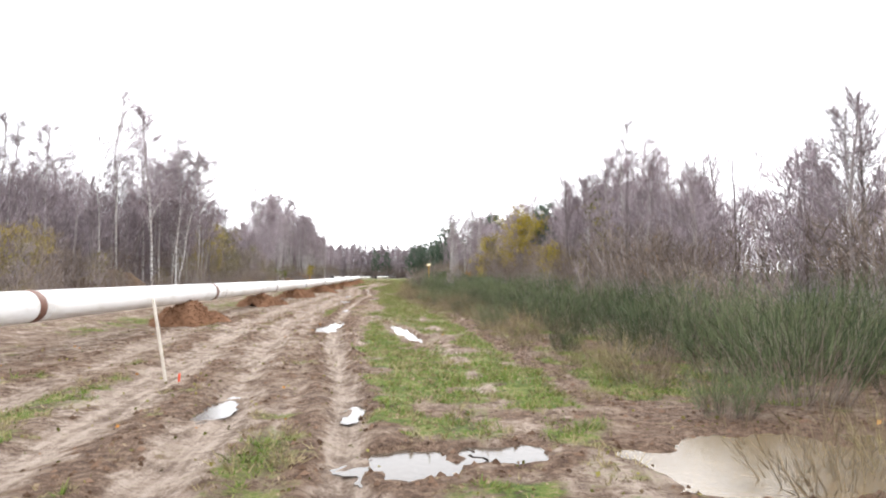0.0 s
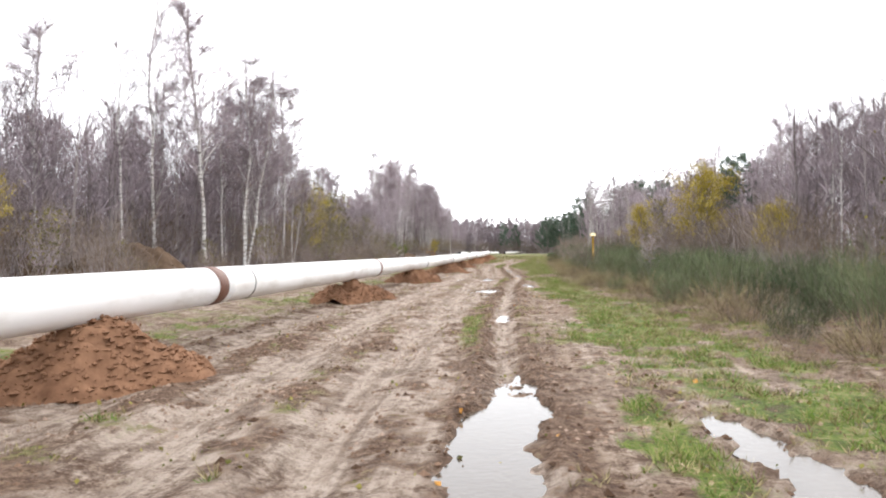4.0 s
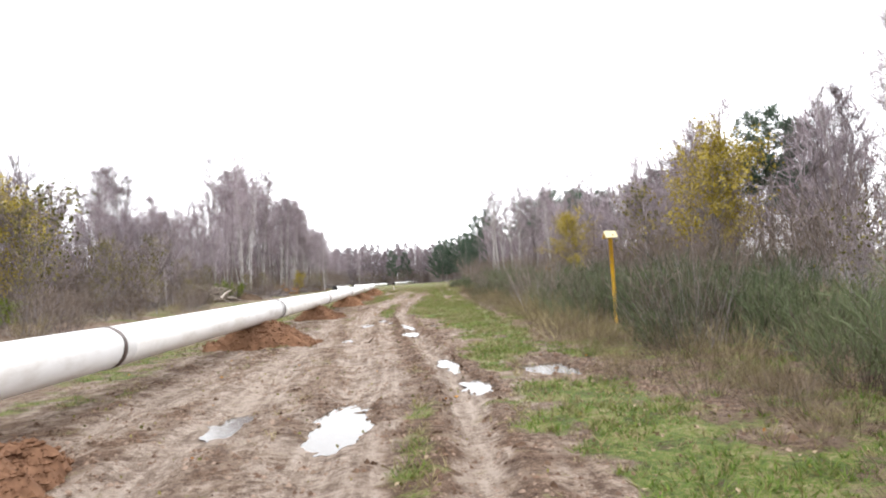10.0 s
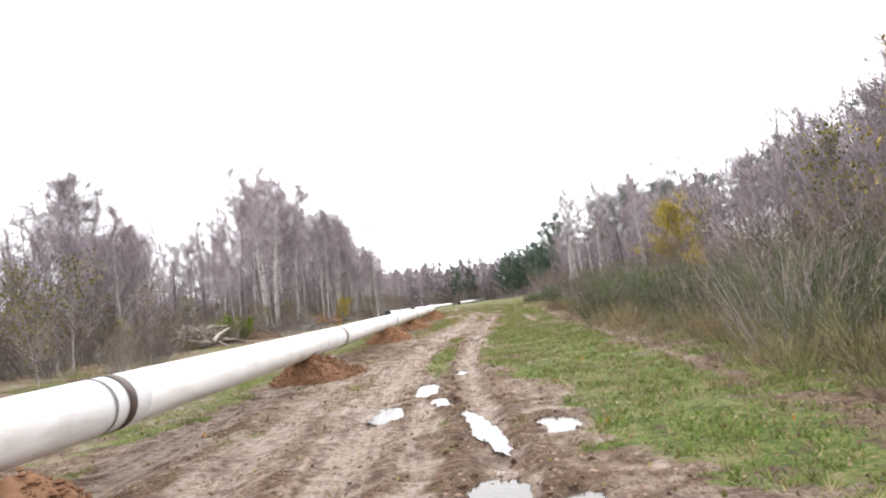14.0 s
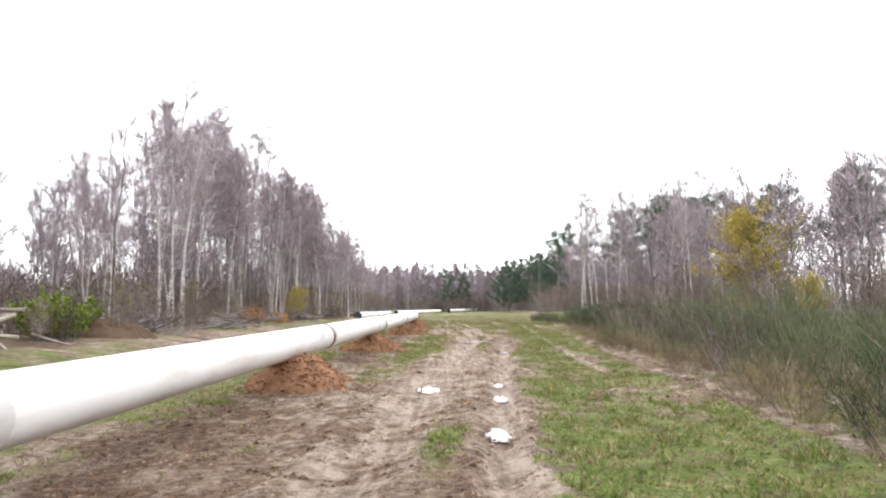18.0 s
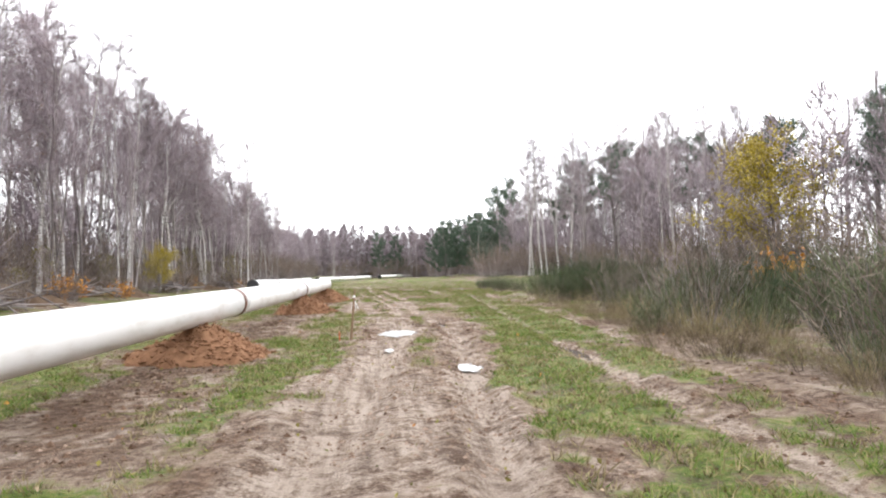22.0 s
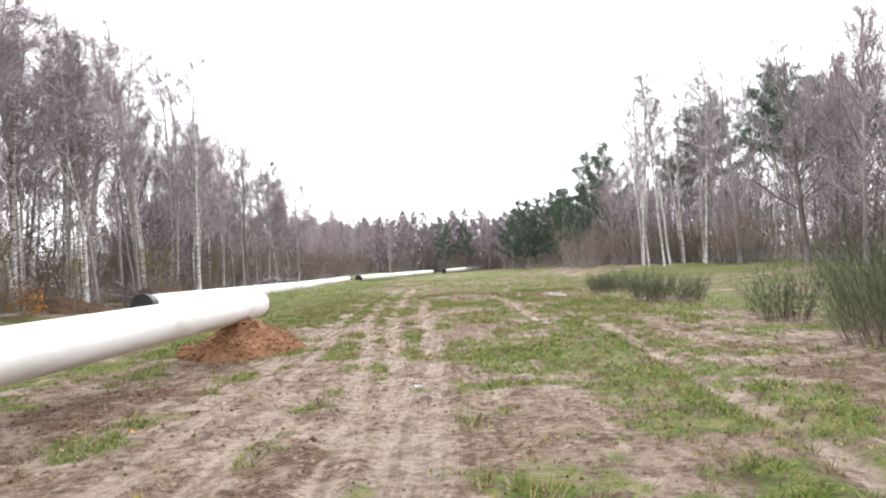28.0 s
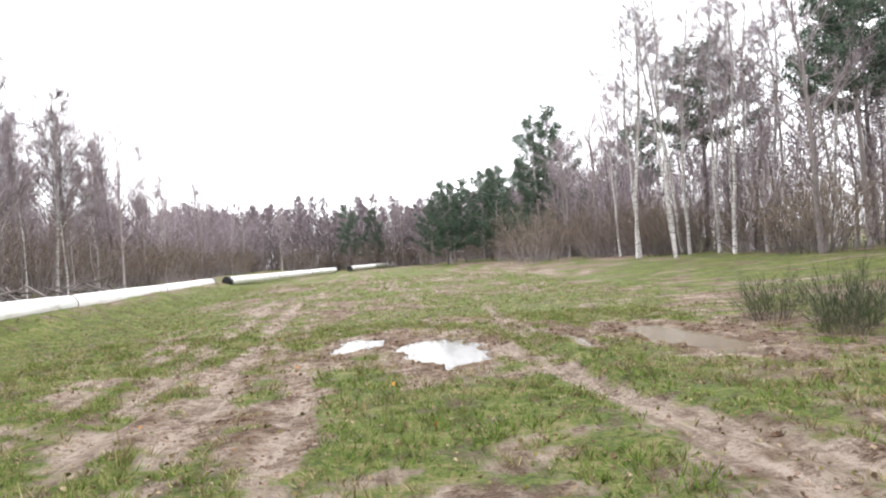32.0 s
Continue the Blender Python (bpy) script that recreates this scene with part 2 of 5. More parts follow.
def grass_material():
    m, n, l, b = mat("grass_blades", 0.7, 0.1)
    p = position(n)
    own = n.new("ShaderNodeNewGeometry").outputs["Random Per Island"]
    f = calc(n, l, "MULTIPLY_ADD", noise_node(n, l, 1.3, 4, 0.7, p), 0.62, calc(n, l, "MULTIPLY", own, 0.38))
    l.new(ramp(n, l, f, (0.34, (0.16, 0.130, 0.056)), (0.40, (0.068, 0.110, 0.022)), (0.50, (0.112, 0.182, 0.030)), (0.58, (0.172, 0.232, 0.050)), (0.68, (0.265, 0.245, 0.104))), b.inputs["Base Color"])
    return m


M_GRASS = grass_material()
M_STRAW = speckled("straw_grass", (0.16, 0.130, 0.064), (0.34, 0.285, 0.155), 2, 0.8, isle=0.8)
M_LITTER = speckled("dead_leaf_litter", (0.155, 0.108, 0.066), (0.34, 0.262, 0.172), 3, 0.8, isle=1.0)
M_LOG = speckled("pale_weathered_log", (0.22, 0.18, 0.15), (0.50, 0.44, 0.38), 8, 0.85, objrand=0.5)
M_POST = speckled("yellow_paint", (0.44, 0.235, 0.01), (0.54, 0.31, 0.018), 11, 0.45, spec=0.45)
M_PLATE = speckled("pale_yellow_plate", (0.58, 0.46, 0.2), (0.74, 0.66, 0.42), 11, 0.45, spec=0.4)
M_STAKE = speckled("whitewashed_wood", (0.42, 0.37, 0.31), (0.66, 0.61, 0.54), 12, 0.8)
M_WOOD = speckled("wet_brown_wood", (0.13, 0.08, 0.05), (0.27, 0.18, 0.12), 12, 0.75)
M_TAPE = speckled("red_marking_paint", (0.55, 0.06, 0.03), (0.72, 0.12, 0.06), 12, 0.6)
M_WHITE = speckled("white_tape", (0.62, 0.6, 0.56), (0.78, 0.77, 0.75), 12, 0.6)
M_CRUMB = speckled("sandy_crumbs", (0.130, 0.082, 0.058), (0.310, 0.226, 0.172), 9, 0.95, isle=0.7)
M_CLOD = speckled("dark_clods", (0.056, 0.033, 0.021), (0.180, 0.115, 0.079), 9, 0.95, isle=0.5)

# ---- small mesh tools ----


def value_noise(x, y, seed=0):
    """Smooth random field between 0 and 1, about one bump a metre."""
    xi, yi = np.floor(x).astype(np.int64), np.floor(y).astype(np.int64)
    u, v = x - xi, y - yi
    u, v = u * u * (3 - 2 * u), v * v * (3 - 2 * v)

    def h(a, b):
        k = (a * 374761393 + b * 668265263 + seed * 974711) & 0x7FFFFFFF
        k = ((k ^ (k >> 13)) * 1274126177) & 0x7FFFFFFF
        return ((k ^ (k >> 16)) & 0xFFFF) / 65535.0

    return (h(xi, yi) * (1 - u) + h(xi + 1, yi) * u) * (1 - v) + (h(xi, yi + 1) * (1 - u) + h(xi + 1, yi + 1) * u) * v


def fbm(x, y, scale, seed=0, octaves=4):
    s, a, total = 0.0, 0.5, 0.0
    for k in range(octaves):
        f = scale * 2**k
        s = s + a * value_noise(x * f + 17.3 * k, y * f - 9.1 * k, seed + k)
        total, a = total + a, a / 2
    return s / total


class Shape:
    """Collects tubes, spikes, leaves and lumps, and makes one mesh of them."""

    def __init__(self):
        self.v, self.f, self.n = [], [], 0

    def add(self, verts, faces):
        self.v.append(np.asarray(verts, float).reshape(-1, 3))
        if isinstance(faces, np.ndarray):
            self.f.append(faces.astype(np.int64) + self.n)
        else:
            for size in sorted({len(q) for q in faces}):
                self.f.append(np.array([q for q in faces if len(q) == size], np.int64) + self.n)
        self.n += len(self.v[-1])

    def tube(self, points, radii, sides=6, caps=True):
        p = np.asarray(points, float)
        d = np.gradient(p, axis=0)
        d /= np.linalg.norm(d, axis=1, keepdims=True) + 1e-9
        ref = np.array([1.0, 0, 0]) if abs(d[0, 0]) < 0.8 else np.array([0, 1.0, 0])
        a = np.cross(d, ref)
        a /= np.linalg.norm(a, axis=1, keepdims=True) + 1e-9
        b = np.cross(d, a)
        t = np.arange(sides) * 2 * np.pi / sides
        ring = p[:, None] + np.asarray(radii, float)[:, None, None] * (np.cos(t)[None, :, None] * a[:, None] + np.sin(t)[None, :, None] * b[:, None])
        f = [(i * sides + k, i * sides + (k + 1) % sides, (i + 1) * sides + (k + 1) % sides, (i + 1) * sides + k) for i in range(len(p) - 1) for k in range(sides)]
        if caps:
            f += [tuple(range(sides)), tuple((len(p) - 1) * sides + k for k in reversed(range(sides)))]
        self.add(ring.reshape(-1, 3), f)

    def spikes(self, base, way, length, radius):
        """Three-sided tapering twigs or whips, all at once."""
        base, way = np.asarray(base, float), np.asarray(way, float)
        n = len(base)
        way = way / (np.linalg.norm(way, axis=1, keepdims=True) + 1e-9)
        ref = np.where(np.abs(way[:, 2:3]) < 0.9, np.array([[0, 0, 1.0]]), np.array([[1.0, 0, 0]]))
        a = np.cross(way, ref)
        a /= np.linalg.norm(a, axis=1, keepdims=True) + 1e-9
        b = np.cross(way, a)
        r, length = np.broadcast_to(radius, n)[:, None], np.broadcast_to(length, n)[:, None]
        q = np.stack([base + r * a, base + r * (-0.5 * a + 0.87 * b), base + r * (-0.5 * a - 0.87 * b), base + way * length], 1)
        k = np.arange(n)[:, None, None] * 4 + np.array([[0, 1, 3], [1, 2, 3], [2, 0, 3]])[None]
        self.add(q.reshape(-1, 3), k.reshape(-1, 3))

    def ribbons(self, base, way, length, width):
        """Fine tapering twigs, needles or blades, one narrow triangle each, turned at random."""
        base, way = np.asarray(base, float), np.asarray(way, float)
        n = len(base)
        way = way / (np.linalg.norm(way, axis=1, keepdims=True) + 1e-9)
        turn = np.stack([np.sin(base[:, 0] * 91.7 + base[:, 2] * 37.1), np.sin(base[:, 1] * 83.3 + base[:, 2] * 53.9), np.cos(base[:, 0] * 71.3 - base[:, 1] * 47.7)], -1)
        a = np.cross(way, turn)
        a /= np.linalg.norm(a, axis=1, keepdims=True) + 1e-9
        w, length = np.broadcast_to(width, n)[:, None] / 2, np.broadcast_to(length, n)[:, None]
        q = np.stack([base - w * a, base + w * a, base + way * length], 1)
        self.add(q.reshape(-1, 3), np.arange(n * 3).reshape(-1, 3))

    def leaves(self, at, size, rng, droop=0.4):
        """Small folded leaves: two triangles that meet along the midrib."""
        at = np.asarray(at, float)
        n = len(at)
        d = rng.normal(size=(n, 3))
        d[:, 2] -= droop
        d /= np.linalg.norm(d, axis=1, keepdims=True)
        s = rng.normal(size=(n, 3))
        s = np.cross(d, s)
        s /= np.linalg.norm(s, axis=1, keepdims=True)
        up = np.cross(d, s)
        z = (np.broadcast_to(size, n) * rng.uniform(0.6, 1.4, n))[:, None]
        q = np.stack([at, at + z * (0.55 * d + 0.42 * s + 0.15 * up), at + z * d, at + z * (0.55 * d - 0.42 * s + 0.15 * up)], 1)
        k = np.arange(n)[:, None, None] * 4 + np.array([[0, 1, 2], [0, 2, 3]])[None]
        self.add(q.reshape(-1, 3), k.reshape(-1, 3))

    def lumps(self, at, size, rng):
        """Rough clods: eight-faced stones with uneven corners."""
        o = np.array([[1, 0, 0], [0, 1, 0], [-1, 0, 0], [0, -1, 0], [0, 0, 1], [0, 0, -1.0]])
        f = np.array([[0, 1, 4], [1, 2, 4], [2, 3, 4], [3, 0, 4], [1, 0, 5], [2, 1, 5], [3, 2, 5], [0, 3, 5]])
        at = np.asarray(at, float)
        n = len(at)
        c = np.cos(rng.uniform(0, 6.28, n))
        s = np.sqrt(1 - c * c)
        rot = np.zeros((n, 3, 3))
        rot[:, 0, 0], rot[:, 0, 1], rot[:, 1, 0], rot[:, 1, 1], rot[:, 2, 2] = c, -s, s, c, 0.7
        k = o[None] * rng.uniform(0.6, 1.3, (n, 6, 1)) * np.broadcast_to(size, n)[:, None, None]
        q = at[:, None] + np.einsum("nij,nkj->nki", rot, k)
        self.add(q.reshape(-1, 3), (np.arange(n)[:, None, None] * 6 + f[None]).reshape(-1, 3))

    def mesh(self, name, material, smooth=False):
        me = bpy.data.meshes.new(name)
        co = np.concatenate(self.v)
        loops = np.concatenate([q.reshape(-1) for q in self.f])
        sizes = np.concatenate([np.full(len(q), q.shape[1]) for q in self.f])
        me.vertices.add(len(co))
        me.vertices.foreach_set("co", co.reshape(-1))
        me.loops.add(len(loops))
        me.loops.foreach_set("vertex_index", loops.astype(np.int32))
        me.polygons.add(len(sizes))
        me.polygons.foreach_set("loop_start", (np.cumsum(sizes) - sizes).astype(np.int32))
        me.update(calc_edges=True)
        me.materials.append(material)
        if smooth:
            me.polygons.foreach_set("use_smooth", np.ones(len(sizes), bool))
        else:
            me.polygons.foreach_set("use_smooth", np.zeros(len(sizes), bool))
        me.update()
        return me


def thing(name, label, category, group="", m=None):
    ob = new(name)
    ob.empty_display_size = 0.2
    tagged(ob, label, category, group)
    if m is not None:
        ob.matrix_basis = m
    return ob


def part(name, shape, material, parent, label="", smooth=False, kind=""):
    ob = new(name, shape.mesh(name, material, smooth))
    ob.parent = parent
    tagged(ob, label, kind=kind)
    return ob


class Kind:
    """A few patterns of one kind of thing; each is set down first itself, then as copies."""

    def __init__(self, patterns):
        self.patterns, self.used = patterns, set()

    def put(self, k, x, y, turn=0.0, scale=1.0, tilt=0.0, sink=0.05, stretch=1.0):
        k = k % len(self.patterns)
        m = pose(x, y, float(height(x, y)) - sink, tilt, 0, turn) @ Matrix.Diagonal((scale, scale, scale * stretch, 1))
        if k in self.used:
            s = self.patterns[k].scale
            return copy_thing(self.patterns[k], m @ Matrix.Diagonal((1 / s[0], 1 / s[1], 1 / s[2], 1)))
        self.used.add(k)
        self.patterns[k].matrix_basis = m
        return self.patterns[k]

    def drop_unused(self):
        for k, p in enumerate(self.patterns):
            if k not in self.used:
                for o in (*p.children_recursive, p):
                    bpy.data.objects.remove(o)


# ---- the lie of the land ----
TRACK_Y = [-20, 0, 10, 18, 25, 36, 50, 60, 72, 84, 96, 108, 119, 128, 140, 150, 162, 200, 300]
TRACK_X = [-0.6, -0.9, -1.3, -2.0, -2.5, -2.6, -2.4, -1.85, -2.3, -2.6, -2.05, -1.1, -0.35, -0.3, -0.9, -1.0, -0.4, 2, 8]
BROOM_Y = [-20, 14, 21, 24, 33, 44, 50, 54, 62, 66, 70, 73, 86, 93, 100, 106, 112, 119, 124, 136, 145, 400]
BROOM_X = [3.5, 3.15, 3.1, 3.2, 2.7, 2.3, 1.85, 1.7, 1.85, 1.8, 2.1, 2.65, 2.75, 3.0, 3.5, 3.85, 4.1, 5.0, 5.3, 5.9, 6.4, 9]
# the green verge, from its edge on the track to its edge on the bank, and the turf on the pipe's side
VERGE_Y = [-20, 12, 20, 27, 34, 45, 55, 64, 70, 78, 83, 92, 103, 110, 117, 125, 400]
VERGE_IN = [0.0, -0.1, -0.5, -0.6, 0.0, -0.1, -0.2, -0.5, -0.2, -0.5, -1.2, -0.9, -0.4, 0.2, 0.9, 1.4, 2.0]
VERGE_OUT = [2.7, 2.7, 2.6, 2.4, 1.7, 1.25, 1.0, 0.9, 1.4, 1.6, 1.8, 2.6, 3.0, 3.4, 3.9, 4.6, 6.0]
TURF_Y = [-20, 12, 20, 46, 55, 70, 83, 96, 103, 107, 115, 121, 136, 146, 400]
TURF_X = [-3.4, -3.6, -5.3, -5.0, -5.2, -4.3, -4.4, -4.2, -3.0, -3.1, -2.0, -2.1, -2.4, -3.0, -3.0]
# side tracks and the fan of tracks past the pipe's end
LINES = [
    ([100, 112, 122, 133, 144, 152, 158, 170], [1.8, 2.1, 2.6, 3.2, 3.6, 2.6, 1.6, 0.4], 0.09, 0.2, 0.6),
    ([74, 97, 111, 122, 130], [2.0, 2.95, 3.6, 4.2, 4.4], 0.07, 0.22, 0.42),
    ([117, 132.5, 142.3, 148.5, 160, 180], [-0.9, -1.1, -2.1, -2.95, -3.6, -4.2], 0.04, 0.22, 0.85),
    ([117, 132.9, 142, 148.8, 160, 180], [0.3, -0.6, -1.5, -2.1, -2.7, -3.3], 0.04, 0.22, 0.85),
    ([128, 143.4, 150, 160], [0.0, -0.7, -1.2, -1.6], 0.035, 0.22, 0.8),
    ([120, 134.9, 144.5, 154.7, 170], [-1.6, -2.4, -3.35, -4.6, -5.2], 0.035, 0.2, 0.7),
    ([122, 132, 143.7, 158.8, 169.7, 182], [-2.4, -3.0, -3.6, -4.35, -4.4, -4.6], 0.03, 0.2, 0.6),
    ([140, 148, 156, 164, 176], [2.4, 2.2, 1.9, 2.4, 3.6], 0.06, 0.24, 0.7),
]
# spoil mounds along the pipe
MOUND_Y = [3.0, 27.0, 42.0, 55.3, 71.2, 84.9, 100.5, 114.0, 129.3, 141.0]
# bare brown patches in the turf: middle, half width, half length
BARE = [(-0.7, 83.4, 0.6, 1.8), (0.35, 105.3, 0.35, 1.6), (1.1, 134.2, 0.9, 1.6), (0.55, 143.2, 0.7, 1.4), (1.6, 144.6, 0.5, 1.0), (3.4, 160.5, 0.8, 3.0), (-2.6, 136.5, 0.6, 1.6), (2.2, 163.5, 1.2, 2.0), (3.8, 154.0, 0.6, 3.0)]
# puddles: middle, half width, half length, lean along the track, muddy
PUDDLES = [
    (0.25, 6.9, 0.5, 0.6, 0, 0), (1.2, 7.15, 0.5, 0.45, 0, 0), (3.7, 6.6, 1.75, 1.25, 0, 1), (-2.2, 10.0, 0.2, 0.85, 0, 0), (-0.36, 9.5, 0.13, 0.6, 0.1, 0),
    (-1.75, 24.5, 0.42, 2.6, 0.1, 0), (0.58, 22.3, 0.3, 3.6, -0.1, 0), (-1.8, 35.2, 0.13, 0.85, 0, 0), (-2.4, 47.1, 0.52, 1.3, 0, 0), (-3.35, 47.8, 0.17, 0.65, 0, 0), (-2.3, 44.2, 0.36, 0.5, 0, 0),
    (-2.7, 57.9, 0.36, 1.3, 0, 0), (-4.1, 58.4, 0.24, 0.8, 0, 0), (-2.72, 52.4, 0.22, 0.45, 0, 0), (-1.95, 51.3, 0.16, 0.2, 0, 0), (-0.76, 60.1, 0.22, 1.0, 0, 0), (-0.78, 51.4, 0.28, 1.6, -0.15, 0),
    (-0.98, 63.0, 0.19, 1.3, -0.03, 0), (0.66, 61.5, 0.56, 1.3, 0, 0),
    (-3.48, 70.4, 0.2, 0.7, 0, 0), (-1.6, 71.5, 0.3, 0.95, 0, 0), (-0.97, 71.2, 0.2, 0.55, 0, 0), (-0.72, 74.6, 0.24, 0.65, 0, 0), (-3.05, 77.2, 0.3, 0.85, 0, 0), (-2.6, 79.7, 0.28, 1.3, 0, 0), (-1.66, 75.0, 0.15, 1.5, -0.16, 0), (-2.2, 77.6, 0.18, 0.7, -0.2, 0),
    (-1.96, 82.0, 0.16, 0.42, 0, 0), (-1.38, 94.4, 0.15, 0.5, 0, 0), (-2.45, 100.0, 0.24, 0.65, 0, 0), (-1.1, 98.2, 0.14, 0.4, 0, 0), (-1.0, 100.6, 0.1, 0.4, 0, 0),
    (-1.1, 118.6, 0.58, 0.95, 0, 0), (0.12, 120.7, 0.2, 0.6, 0, 0), (-0.05, 111.3, 0.26, 0.45, 0, 0), (-1.38, 114.4, 0.09, 0.25, 0, 0), (2.12, 112.9, 0.15, 1.2, 0, 0),
    (0.62, 159.8, 0.72, 2.1, 0, 0), (-0.78, 161.2, 0.5, 1.2, 0.2, 0), (2.92, 159.7, 0.16, 1.1, 0, 1), (4.45, 159.0, 0.55, 2.2, 0, 1), (2.35, 144.7, 0.25, 0.45, 0, 0), (0.12, 136.3, 0.14, 0.3, 0, 0), (-0.55, 135.3, 0.08, 0.18, 0, 0),
]


def puddle_depth(x, y, p):
    """Below 1 inside a puddle's ragged outline."""
    cx, cy, rx, ry, lean, _ = p
    u, v = (x - cx - lean * (y - cy)) / rx, (y - cy) / ry
    wob = 0.9 * (fbm(x, y, 1.1 / max(rx, 0.13), 31, 3) - 0.5) + 0.4 * (fbm(x, y, 3.1 / max(rx, 0.16), 37, 2) - 0.5)
    return np.sqrt(u * u + v * v) + wob


def bell(d, w):
    return np.exp(-((d / w) ** 2))


def step(a, b, x):
    t = np.clip((x - a) / (b - a), 0, 1)
    return t * t * (3 - 2 * t)


def rut_lines(y):
    """Wheel tracks: place, how deep, how wide, how strong along the way."""
    c = np.interp(y, TRACK_Y, TRACK_X)
    wander = (fbm(y * 0 + 3, y, 0.09, 5, 2) - 0.5) * 0.5
    early, late = 1 - step(75, 95, y), step(116, 128, y)
    out = [
        (c - 0.8, 0.075, 0.3 + 0.12 * step(80, 95, y), 1 - late),
        (c + 0.8, 0.09, 0.22, 1 - late),
        (c - 2.3 + wander, 0.06, 0.34, early),
        (c - 3.9 + wander, 0.055, 0.36, early * 0.8),
        (c - 0.2 + wander, 0.03, 0.3, early * step(20, 30, y) * 0.8),
    ]
    for ys, xs, deep, wide, much in LINES:
        out.append((np.interp(y, ys, xs), deep, wide, much * step(ys[0], ys[0] + 5, y) * (1 - step(ys[-1] - 5, ys[-1], y))))
    return out


def height(x, y):
    one = np.ndim(x) == 0
    x, y = np.atleast_1d(np.asarray(x, float)), np.atleast_1d(np.asarray(y, float))
    z = 0.8 * step(-8.2, -15.5, x) + 0.35 * step(9, 20, x)
    z = z + 0.10 * (fbm(x, y, 0.23, 3, 3) - 0.5) * step(0, 3, np.abs(x + 2)) + 0.05 * (fbm(x, y, 0.9, 8, 3) - 0.5)
    laid = np.interp(y, [148, 161, 175, 203], [-10.1, -10.5, -11.1, -11.9])
    z = z + np.interp(y, [140, 147, 161, 178, 205, 215], [0, 0.62, 0.52, 0.36, 0.24, 0]) * bell(x - laid, 1.5)
    near = (np.abs(x) < 14) & (y < 230)
    lumpy = fbm(x * 2.2, y * 0.55, 1.3, 12, 3) - 0.5
    for place, deep, wide, much in rut_lines(y):
        d = x - place
        z = z + near * much * (-deep * bell(d, wide) + deep * 0.55 * (bell(d - wide * 1.7, wide * 0.7) + bell(d + wide * 1.7, wide * 0.7)) * (0.5 + 1.2 * np.maximum(lumpy + 0.3, 0)))
    z = z + (0.05 * lumpy + 0.075 * (fbm(x, y, 4.6, 15, 2) - 0.5)) * step(0.25, 0.6, fbm(x, y, 0.4, 21, 3)) * near
    for p in PUDDLES:
        box = (np.abs(x - p[0]) < p[2] * 2.2 + 0.6) & (np.abs(y - p[1]) < p[3] * 2 + 0.6)
        if np.any(box):
            xb, yb = x[box], y[box]
            d = puddle_depth(xb, yb, p)
            low = step(1.45, 0.75, d)
            z[box] = z[box] * (1 - low) + low * (-0.09 + 0.12 * step(0.7, 1.2, d) + (0.17 if p[1] < 95 else 0.10) * (fbm(xb, yb * 0.7, 2.6, 33, 3) - 0.5))
    return z[0] if one else z


